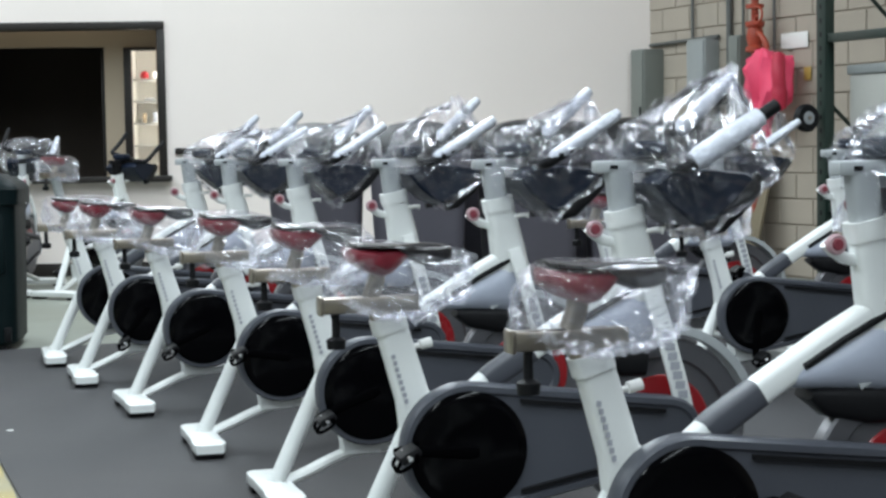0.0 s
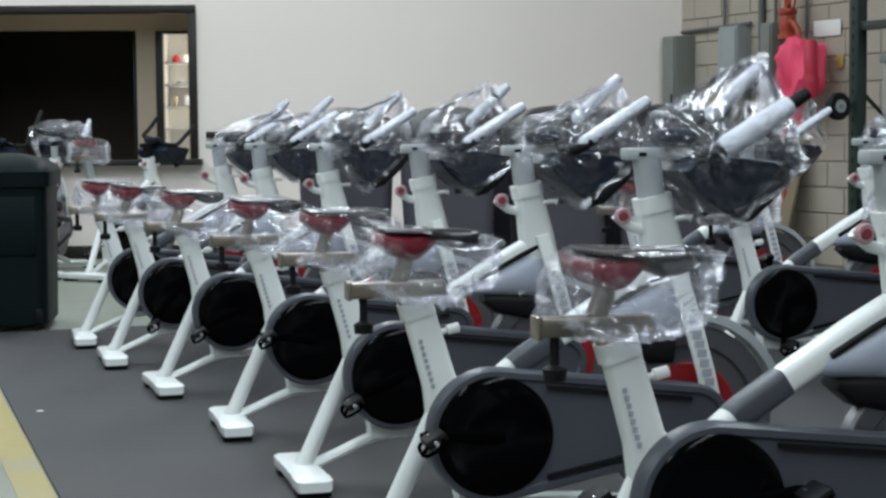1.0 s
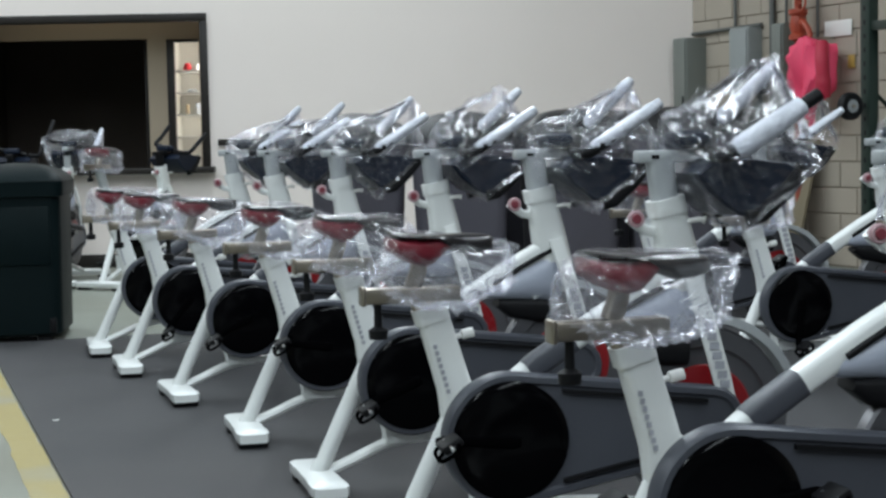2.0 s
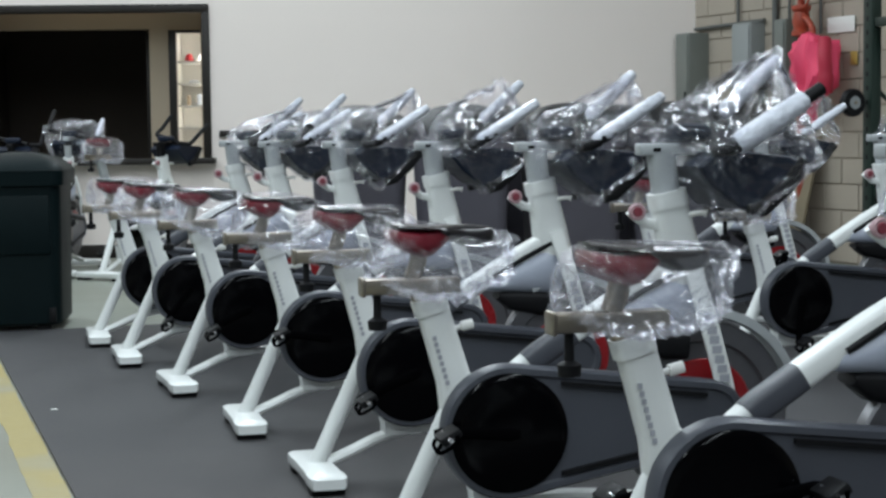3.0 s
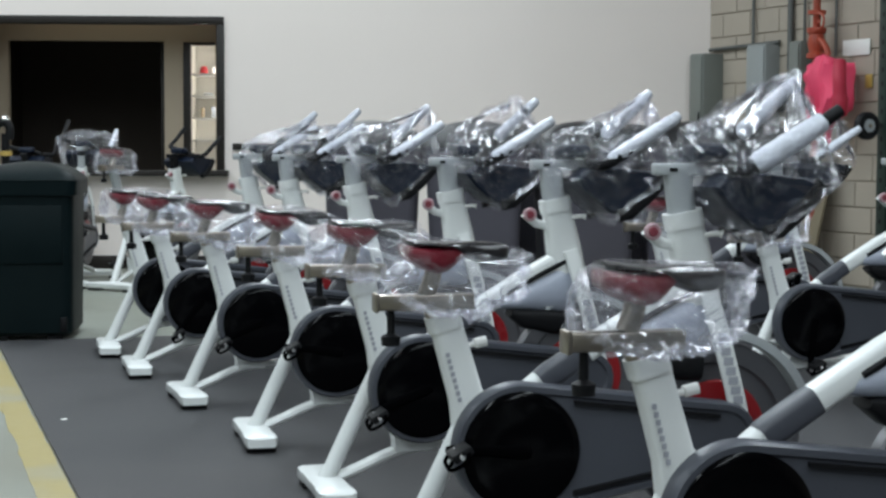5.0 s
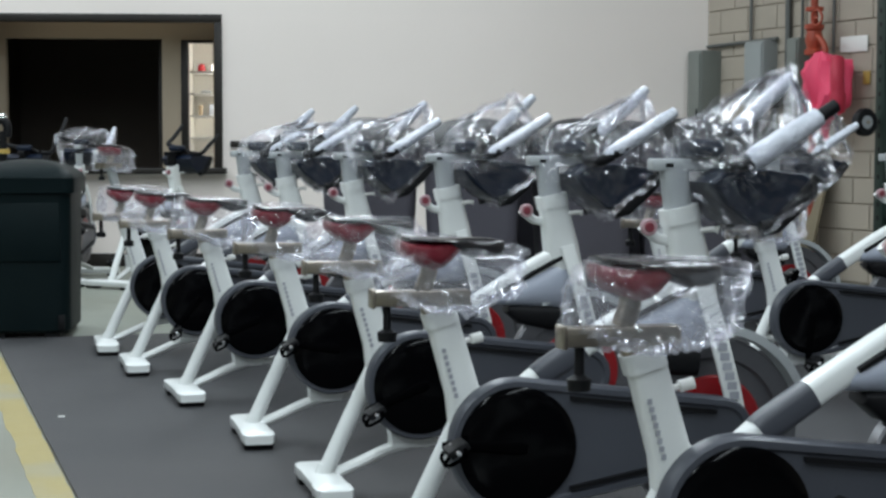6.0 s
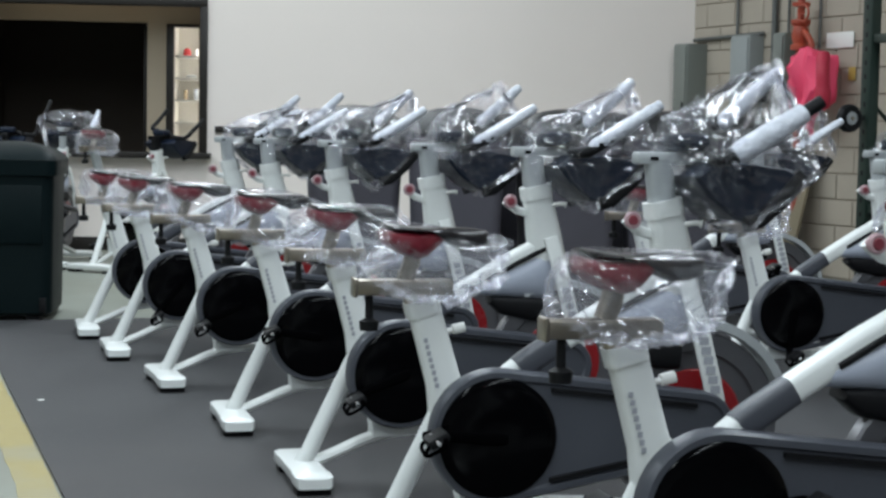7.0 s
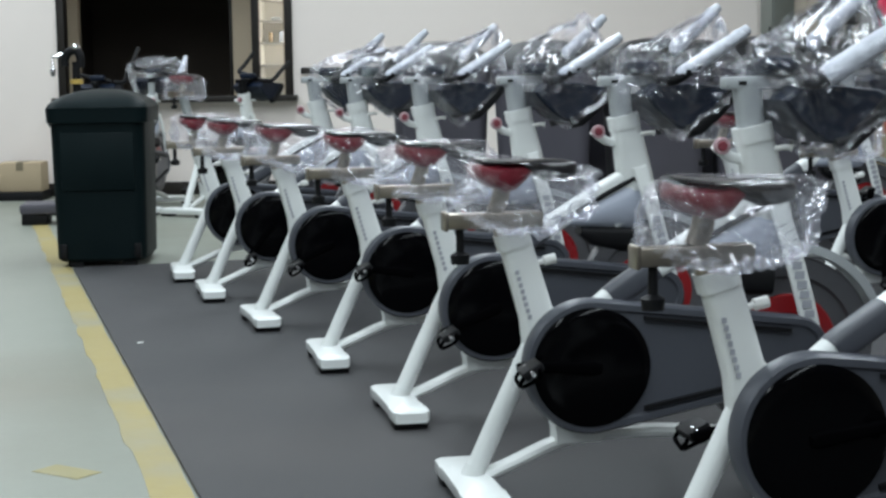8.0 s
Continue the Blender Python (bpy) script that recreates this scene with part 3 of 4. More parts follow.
def grip_foam(bars, lift=0.0):
    part("grip_sleeve", sleeve_mesh([(0.535, -0.2, 1.008 + lift), (0.548, -0.2, 1.016 + lift), (0.64, -0.203, 1.074 + lift), (0.74, -0.2, 1.135 + lift), (0.752, -0.2, 1.143 + lift)], [0.017, 0.0225, 0.0215, 0.018, 0.016], 1), FOAM, bars, "white foam grip wrap")
    part("grip_sleeve", sleeve_mesh([(0.655, 0.2, 1.077 + lift), (0.665, 0.2, 1.09 + lift), (0.74, 0.206, 1.155 + lift), (0.803, 0.2, 1.216 + lift), (0.812, 0.2, 1.225 + lift)], [0.016, 0.0225, 0.021, 0.0175, 0.0155], 2), FOAM, bars, "white foam grip wrap")


def pedal_on(crank, side):
    """Pedal with a toe cage, at the end of a crank arm of 0.17 m."""
    y = side * 0.05
    ped = part("pedal", box(0.138, 0.19, y - 0.04, y + 0.04, -0.011, 0.011, 0.005), BLACK_RUBBER, crank, "black pedal")
    bm = pipe(bend([(0.19, y - 0.03, 0.0), (0.202, y - 0.028, 0.008), (0.206, y, 0.02), (0.197, y + 0.01, 0.03), (0.172, y + 0.0, 0.03), (0.158, y - 0.03, 0.02), (0.15, y - 0.04, 0.0)], 5), 0.005, 8)
    pipe(bend([(0.19, y + 0.03, 0.0), (0.202, y + 0.028, 0.008), (0.206, y, 0.02)], 5), 0.005, 8, bm=bm)
    part("pedal_spindle", pipe([(0.17, y - side * 0.045, 0.0), (0.17, y - side * 0.02, 0.0), (0.17, y + side * 0.055, 0.0)], [0.009, 0.012, 0.006], 10), CHROME, crank, "bright pedal spindle")
    return ped, bm, y


def crank_with_pedal(bike, side, angle):
    y = side * 0.098
    arm = part("crank", rounded_bar([(-0.02, 0, 0), (0.0, 0, 0), (0.09, 0, 0), (0.17, 0, 0), (0.186, 0, 0)], 0.009, [0.012, 0.017, 0.013, 0.012, 0.007]), CRANK_DARK, bike, "dark metal crank arm")
    arm.matrix_basis = pose(0, y, BB, 0, -angle, 0)
    ped, cage, py = pedal_on(arm, side)
    for o, turn in ((ped, angle + 150),):
        o.matrix_basis = pose(0.17, 0, 0) @ pose(0, 0, 0, 0, turn, 0) @ pose(-0.17, 0, 0)
    c = new("toe_cage", mesh_of("toe_cage", cage, CRANK_DARK))
    c.parent = arm
    c.matrix_basis = ped.matrix_basis.copy()
    tagged(c, "dark bent toe cage")
    return arm


def make_bike(label):
    bike = thing("exercise_bike", label, "exercise bike", group="row of exercise bikes")
    stabiliser(bike, -0.28, "rear_stabiliser", "white rear foot bar")
    stabiliser(bike, 0.79, "front_stabiliser", "white front foot bar")
    part("rear_leg", pipe([(-0.278, 0, 0.055), (-0.215, 0, 0.19), (-0.1, 0, 0.43)], 0.025, 14), WHITE_PAINT, bike, "white rear leg tube")
    part("leg_socket", pipe([(-0.281, 0, 0.05), (-0.266, 0, 0.082)], 0.0285, 14), WHITE_PAINT, bike, "white leg socket")
    part("base_beam", pipe(bend([(-0.25, 0, 0.058), (-0.18, 0, 0.085), (-0.06, 0, 0.133), (0.08, 0, 0.15), (0.3, 0, 0.14), (0.55, 0, 0.1), (0.78, 0, 0.055)], 4), 0.017, 10, 1.5), WHITE_PAINT, bike, "white curved base beam")
    part("base_bracket", loft([[(x0 - w, -0.035, z), (x0 + w, -0.035, z), (x0 + w, 0.035, z), (x0 - w, 0.035, z)] for x0, w, z in ((-0.02, 0.055, 0.135), (-0.015, 0.06, 0.16), (0.0, 0.09, 0.24))]), WHITE_PAINT, bike, "white base bracket")
    seat_tube = part("seat_tube", rounded_bar([(-0.067, 0, 0.355), (-0.098, 0, 0.41), (-0.118, 0, 0.455), (-0.148, 0, 0.56), (-0.17, 0, 0.635)], 0.029, [0.085, 0.06, 0.042, 0.04, 0.039]), WHITE_PAINT, bike, "white oval seat tube")
    part("tube_collar", rounded_bar([(-0.166, 0, 0.613), (-0.177, 0, 0.65)], 0.033, 0.043), WHITE_PAINT, bike, "white clamp collar")
    bm = bmesh.new()
    for k in range(8):
        t = 0.2 + 0.6 * k / 7
        x, z = -0.178 + 0.05 * t, 0.59 - 0.18 * t
        box(x - 0.0045, x + 0.0045, -0.0312, -0.0285, z - 0.0055, z + 0.0055, 0, bm)
    part("lettering", bm, INK, seat_tube, "grey lettering bars")
    part("main_tube", rounded_bar([(0.02, 0, 0.44), (0.09, 0, 0.495), (0.2, 0, 0.565), (0.33, 0, 0.643), (0.46, 0, 0.712)], 0.029, 0.0295), WHITE_PAINT, bike, "white main tube")
    part("tube_band", rounded_bar([(0.07, 0, 0.4795), (0.09, 0, 0.4952), (0.18, 0, 0.5522)], 0.0305, 0.031), GREY_PLASTIC, bike, "grey band")
    rings = []
    for x, zt, zb, w in ((0.225, 0.592, 0.562, 0.014), (0.27, 0.61, 0.556, 0.034), (0.36, 0.654, 0.546, 0.042), (0.44, 0.698, 0.537, 0.044), (0.49, 0.706, 0.537, 0.034)):
        rings.append([(x, w * math.cos(a), (zt + zb) / 2 + (zt - zb) / 2 * math.sin(a)) for a in [2 * math.pi * k / 18 for k in range(18)]])
    # solid dark bar in place of the shade between tube and shroud
    part("shroud_recess", rounded_bar([(0.27, 0, 0.601), (0.36, 0, 0.652), (0.455, 0, 0.7)], 0.038, 0.009), BLACK_RUBBER, bike, "dark bar for the shaded gap")
    part("shroud_underside", rounded_bar([(0.285, 0, 0.543), (0.33, 0, 0.527), (0.42, 0, 0.515), (0.475, 0, 0.51)], 0.037, [0.01, 0.03, 0.038, 0.036]), BLACK_RUBBER, bike, "black brake housing")
    part("frame_shroud", loft(rings), LILAC_PLASTIC, bike, "pale grey moulded shroud")
    part("head_tube", rounded_bar([(0.472, 0, 0.665), (0.458, 0, 0.74), (0.445, 0, 0.81), (0.433, 0, 0.862)], 0.034, [0.056, 0.054, 0.048, 0.044]), WHITE_PAINT, bike, "white head tube")
    part("head_collar", rounded_bar([(0.4345, 0, 0.852), (0.426, 0, 0.892)], 0.038, 0.048), WHITE_PAINT, bike, "white head collar")
    for s in (-1, 1):
        fork = part("fork_leg", rounded_bar([(0.47, s * 0.036, 0.735), (0.484, s * 0.05, 0.68), (0.505, s * 0.062, 0.6), (0.545, s * 0.062, 0.455), (0.575, s * 0.062, 0.325)], 0.009, 0.0235), WHITE_PAINT, bike, "white fork blade")
        if s < 0:
            bm = bmesh.new()
            for k in range(7):
                t = 0.12 + 0.72 * k / 6
                x, z = 0.505 + 0.055 * t, 0.6 - 0.2 * t
                box(x - 0.012, x + 0.012, -0.0732, -0.0706, z - 0.0095, z + 0.0095, 0, bm)
            part("lettering", bm, INK, fork, "grey lettering bars")
    wheel = part("flywheel", lathe([(0.02, -0.02), (0.17, -0.012), (0.176, -0.02), (FLY_R - 0.006, -0.022), (FLY_R, -0.016), (FLY_R, 0.016), (FLY_R - 0.006, 0.022), (0.176, 0.02), (0.17, 0.012), (0.02, 0.02)], 40, "Y", (HUB_X, 0, HUB_Z)), FLYWHEEL, bike, "grey metal flywheel")
    part("wheel_face", lathe([(0.04, -0.0205), (0.045, -0.0225), (0.127, -0.0185), (0.131, -0.0145)], 36, "Y", (HUB_X, 0, HUB_Z)), DARK_RED, wheel, "glossy red flywheel face")
    arc = []
    for k in range(19):
        a = radians(8 + 112 * k / 18)
        x, z = HUB_X + math.cos(a) * (FLY_R + 0.012), HUB_Z + math.sin(a) * (FLY_R + 0.012)
        x2, z2 = HUB_X + math.cos(a) * (FLY_R + 0.034), HUB_Z + math.sin(a) * (FLY_R + 0.034)
        arc.append([(x, -0.032, z), (x2, -0.03, z2), (x2, 0.03, z2), (x, 0.032, z)])
    part("wheel_fender", loft(arc), PANEL_LIGHT, bike, "pale grey wheel fender")
    guard = part("chain_guard", guard_mesh(), GREY_PLASTIC, bike, "grey teardrop chain guard")
    part("guard_cover", lathe([(0.004, -0.1), (0.05, -0.0995), (0.118, -0.097), (0.136, -0.0935), (DISC_R, -0.088), (DISC_R, -0.075)], 40, "Y", (0, 0, BB)), BLACK_GLOSS, guard, "glossy black round cover")
    # slightly proud dark strips give the guard's two grooves their shade
    for s in (1, -1):
        rows = []
        for k in range(9):
            x = 0.13 + 0.37 * k / 8
            z = BB + 0.018 * x / HUB_X + s * (0.129 - 0.08 * x / HUB_X)
            rows.append([(x, -0.0905, z - 0.005), (x, -0.0905, z + 0.005), (x, -0.0785, z + 0.005), (x, -0.0785, z - 0.005)])
        part("guard_groove", loft(rows), BLACK_RUBBER, guard, "raised dark strip for the groove's shade")
    part("pop_pin", pipe([(-0.125, 0, 0.57), (-0.097, 0, 0.576), (-0.095, 0, 0.577), (-0.067, 0, 0.583)], [0.007, 0.007, 0.0125, 0.0125], 12), PAPER, bike, "white pull pin")
    knob = part("tension_knob", lathe([(0.002, -0.044), (0.0105, -0.044), (0.0125, -0.04), (0.0125, -0.03)], 16, "Y", (0.34, 0, 0.844)), KNOB_RED, bike, "red tension knob")
    part("knob_skirt", lathe([(0.0125, -0.04), (0.018, -0.041), (0.0215, -0.036), (0.02, -0.024), (0.012, -0.016), (0.009, 0.0)], 18, "Y", (0.34, 0, 0.844)), KNOB_PINK, knob, "scuffed pink knob rim")
    part("knob_arm", rounded_bar([(0.334, 0, 0.846), (0.345, 0, 0.835), (0.372, 0, 0.815), (0.41, 0, 0.806)], 0.013, 0.013), WHITE_PAINT, bike, "white knob bracket")
    part("lock_lever", pipe(bend([(0.462, -0.02, 0.83), (0.5, -0.03, 0.838), (0.518, -0.035, 0.836)], 4), [0.007] * 8 + [0.011], 10), PAPER, bike, "white lock lever")
    seat_group(bike)
    bars = tall_group(bike)
    handlebar_pad(bars)
    grip_foam(bars)
    crank_with_pedal(bike, -1, 175)
    crank_with_pedal(bike, 1, -5)
    return bike


PLAN = [  # x, y, turn, near crank angle
    (0.541, 3.189, 14.4, 8), (0.148, 3.952, 12.6, 176), (-0.101, 4.938, 14.3, 202), (-0.422, 5.831, 13.8, 172),
    (-0.814, 6.768, 18.0, 205), (-1.178, 7.609, 15.4, 232), (-1.458, 8.333, 14.0, 96),
    (1.48, 6.87, 14.0, 265), (1.14, 7.76, 14.5, 190), (2.02, 6.35, 14.0, 150),
]
BIKE_LABEL = "white used exercise bike with red black saddle, film wrapped"
first = make_bike(BIKE_LABEL)


def set_crank(bike, angle):
    for ob in bike.children:
        if ob.name.startswith("crank"):
            side = -1 if ob.matrix_basis.translation.y < 0 else 1
            a = angle if side < 0 else angle + 180
            ob.matrix_basis = pose(0, side * 0.098, BB, 0, -a, 0)
            for k in ob.children:
                k.matrix_basis = pose(0.17, 0, 0) @ pose(0, 0, 0, 0, a + 150, 0) @ pose(-0.17, 0, 0)


bikes = []
for i, (bx, by, turn, crank) in enumerate(PLAN):
    m = pose(bx, by, 0, 0, 0, turn)
    if i == 0:
        first.matrix_basis = m
        bike = first
    else:
        bike = copy_thing(first, m)
    set_crank(bike, crank)
    if i == 1:  # this one's near sleeve has slipped back and bares the grip
        bars = next(o for o in bike.children if o.name.startswith("handlebar") and "slider" not in o.name and "post" not in o.name)
        near = next(o for o in bars.children if o.name.startswith("grip_sleeve") and o.data.vertices[0].co.y < 0)
        near.data = mesh_of("grip_sleeve", sleeve_mesh([(0.53, -0.2, 1.005), (0.545, -0.2, 1.014), (0.64, -0.203, 1.074), (0.7, -0.2, 1.11)], [0.022, 0.029, 0.027, 0.024], 3), FOAM)
    bikes.append(bike)


# ---- clear bags over bars and saddles ----
def draped(points, pad, seed, rows=64, cols=100, sharp=60.0, crumple=0.03, tight=0.0, smooth_low=0.0):
    """A crumpled film skin drawn round a set of points."""
    pts = [Vector(p) for p in points]
    c = sum(pts, Vector()) / len(pts)
    off = Vector((seed * 7.3, seed * 3.1, seed * 5.7))
    rings = []
    for r in range(rows + 1):
        th = math.pi * (0.02 + 0.96 * r / rows)
        ring = []
        for k in range(cols):
            ph = 2 * math.pi * k / cols
            d = Vector((math.sin(th) * math.cos(ph), math.sin(th) * math.sin(ph), math.cos(th)))
            w = [math.exp(sharp * d.dot(p - c)) for p in pts]
            t = sum(w)
            q = sum((p * wi for p, wi in zip(pts, w)), Vector()) / t
            g = Vector((q.x * 1.25 + q.z * 0.6, q.y * 0.9 + q.x * 0.3, q.z * 0.38 - q.x * 0.25))
            n1 = noise.noise(q * 11 + d * 1.8 + off)
            n2 = 1 - 2.6 * abs(noise.noise(g * 17 + d * 2.5 + off * 1.7))
            n3 = 1 - 2.6 * abs(noise.noise(g * 44 + d * 4.0 + off * 2.3))
            n4 = noise.noise(q * 120 + d * 9.0 + off * 3.1)
            calm = 1.0 - tight * max(0.0, min(1.0, (d.z - 0.1) * 3))
            calm *= 1.0 - smooth_low * max(0.0, min(1.0, (0.1 - d.z) * 2))
            ring.append(q + d * (pad * (0.4 + 0.6 * calm) + calm * crumple * (0.9 * n1 + 0.75 * n2 + 0.55 * n3 + 0.32 * n4)))
        rings.append(ring)
    return loft(rings)


BAR_POINTS = [(0.42, 0, 1.0), (0.44, 0.05, 0.95), (0.44, -0.06, 0.95), (0.49, -0.19, 0.98), (0.53, -0.2, 1.01), (0.66, -0.19, 1.065), (0.74, -0.15, 0.985), (0.58, -0.15, 0.842), (0.6, 0.13, 0.85),
              (0.735, 0.12, 0.975), (0.66, 0.2, 1.075), (0.55, 0.09, 1.075), (0.46, 0.06, 1.075), (0.44, -0.05, 1.06)]
BAR_PEAKS = [(0.81, 0.18, 1.19), (0.8, 0.18, 1.2), (0.78, 0.19, 1.18), (0.7, 0.12, 1.22), (0.8, 0.18, 1.2), (0.74, 0.17, 1.15), (0.78, 0.19, 1.17), (0.74, 0.17, 1.14), (0.8, 0.18, 1.18), None]
SEAT_POINTS = [(-0.28, -0.075, 0.8), (-0.28, 0.075, 0.8), (-0.28, 0, 0.83), (-0.22, -0.09, 0.815), (-0.22, 0.09, 0.815), (-0.1, 0.0, 0.826), (0.006, 0, 0.806), (0.0, 0.03, 0.77), (-0.02, -0.04, 0.69), (-0.12, -0.07, 0.66), (-0.25, -0.08, 0.7), (-0.3, 0.06, 0.69), (-0.06, 0.06, 0.68)]


def bag(bike, points, pad, seed, label, crumple, split, over_bars):
    """A bag of two pieces: the film above the split height and the film that hangs below it."""
    rng = random.Random(seed)
    pts = [(x + rng.uniform(-0.02, 0.02), y + rng.uniform(-0.015, 0.015), z + rng.uniform(-0.018, 0.018)) for x, y, z in points]
    ob = thing("plastic_bag", label, "plastic bag", bike.matrix_basis.copy(), group="clear bags on the bikes")
    whole = draped(pts, pad, seed, crumple=crumple, tight=0.0 if over_bars else 0.85, smooth_low=0.25 if over_bars else 0.0)
    pieces = (("gathered_film", FILM_BUNCHED, "bunched glinting film"), ("hanging_film", FILM, "smooth hanging film")) if over_bars else (("stretched_film", FILM_TIGHT, "tightly stretched film"), ("hanging_film", FILM_LOOSE, "milky loose film"))
    for k, (name, film, note) in enumerate(pieces):
        bm = whole.copy()
        drop = []
        for f in bm.faces:
            c = f.calc_center_median()
            high = c.z + 0.35 * min(0.0, 0.56 - c.x if over_bars else 0.0) + 0.04 * noise.noise(c * 14) > split
            if high == (k == 1):
                drop.append(f)
        bmesh.ops.delete(bm, geom=drop, context="FACES")
        part(name, bm, film, ob, note, smooth=False)
    whole.free()
    return ob


for i, bike in enumerate(bikes):
    peak = BAR_PEAKS[i]
    bag(bike, BAR_POINTS + ([peak] if peak else []), 0.014, i + 1, "crumpled clear plastic bag over the bike's handlebar", 0.022, 0.965, True)
    bag(bike, SEAT_POINTS, 0.012, i + 21, "crumpled clear plastic bag over the bike's saddle", 0.02, 0.785, False)

# ---- wheeled carts and the green bin ----
def cart_body(w0, w1, d0, d1, h, n=6):
    """A tapered tub with rounded corners: widths and depths at foot and rim."""
    rings = []
    for t, grow in ((0.0, -0.02), (0.02, 0.0), (0.3, 0.0), (0.55, 0.0), (0.8, 0.0), (0.9, 0.0), (0.905, 0.018), (1.0, 0.02)):
        w, d = w0 + (w1 - w0) * t + 2 * grow, d0 + (d1 - d0) * t + 2 * grow
        r = 0.07
        ring = []
        for sx, sy, a0 in ((1, 1, 0), (-1, 1, 90), (-1, -1, 180), (1, -1, 270)):
            for k in range(n):
                a = radians(a0 + 90 * k / (n - 1))
                ring.append((sx * (w / 2 - r) + r * math.cos(a), sy * (d / 2 - r) + r * math.sin(a), 0.03 + (h - 0.03) * t))
        rings.append(ring)
    return loft(rings)


def cart(label, m, body_mat, lid_mat, w0, w1, d0, d1, h, dome, group="", over=0.06, slope=0.0):
    c = thing("wheeled_bin", label, "wheeled bin", m, group=group)
    body = part("tub", cart_body(w0, w1, d0, d1, h), body_mat, c)
    rings = []
    for t in range(9):
        a = radians(90 * t / 8)
        s, z = math.cos(a) if t < 8 else 0.05, math.sin(a)
        s *= 1 - slope * z
        w, d = (w1 + over) * max(s, 0.05), (d1 + over + 0.01) * max(s, 0.05)
        r = 0.07 * max(s, 0.05)
        ring = []
        for sx, sy, a0 in ((1, 1, 0), (-1, 1, 90), (-1, -1, 180), (1, -1, 270)):
            for k in range(5):
                b = radians(a0 + 90 * k / 4)
                ring.append((sx * (w / 2 - r) + r * math.cos(b), sy * (d / 2 - r) + r * math.sin(b), h + 0.001 + dome * z))
        rings.append(ring)
    lid = part("lid", loft(rings), lid_mat, c, "rounded lid")
    part("handle", pipe(bend([(-w1 / 2 + 0.05, d1 / 2 + 0.01, h - 0.05), (-w1 / 2 + 0.06, d1 / 2 + 0.09, h - 0.02), (0, d1 / 2 + 0.1, h - 0.02), (w1 / 2 - 0.06, d1 / 2 + 0.09, h - 0.02), (w1 / 2 - 0.05, d1 / 2 + 0.01, h - 0.05)], 4), 0.014, 8), lid_mat, c)
    for s in (-1, 1):
        part("wheel", lathe([(0.02, -0.025), (0.09, -0.022), (0.1, -0.012), (0.1, 0.012), (0.09, 0.022), (0.02, 0.025)], 20, "X", (s * (w0 / 2 - 0.055), d0 / 2 + 0.035, 0.1)), BLACK_RUBBER, c)
        part("foot", box(s * (w0 / 2 - 0.1) - 0.04, s * (w0 / 2 - 0.1) + 0.04, -d0 / 2 + 0.03, -d0 / 2 + 0.1, 0, 0.034, 0.006), BLACK_RUBBER, c)
    return c, body, lid


green, tub, lid = cart("dark green wheeled rubbish bin standing beside the mat", pose(-2.325, 9.12, -0.012, 0, 0, 6), BIN_GREEN, BIN_GREEN, 0.49, 0.515, 0.55, 0.6, 0.872, 0.1, over=0.035, slope=0.12)
part("side_grip", box(-0.315, -0.27, 0.02, 0.28, 0.76, 0.87, 0.012), BIN_GREEN, green)
for s in (-1, 1):
    part("lower_recess", box(s * 0.2 - 0.018, s * 0.2 + 0.018, -0.2905, -0.262, 0.05, 0.13, 0.006), BLACK_RUBBER, green)
part("front_panel", box(-0.2, 0.2, -0.3, -0.275, 0.42, 0.74, 0.01), BIN_GREEN, green)

for cx, cy, ct in ((-0.46, 9.5, 4), (0.14, 9.42, -3), (0.76, 9.44, 3), (1.36, 9.4, -2), (0.46, 10.25, 2), (1.1, 10.3, -4), (1.82, 10.02, 3)):
    cart("charcoal grey wheeled bin with rounded black lid", pose(cx, cy, 0.0, 0, 0, ct), CART_GREY, CART_LID, 0.46, 0.55, 0.5, 0.58, 1.04, 0.16, "row of grey bins")

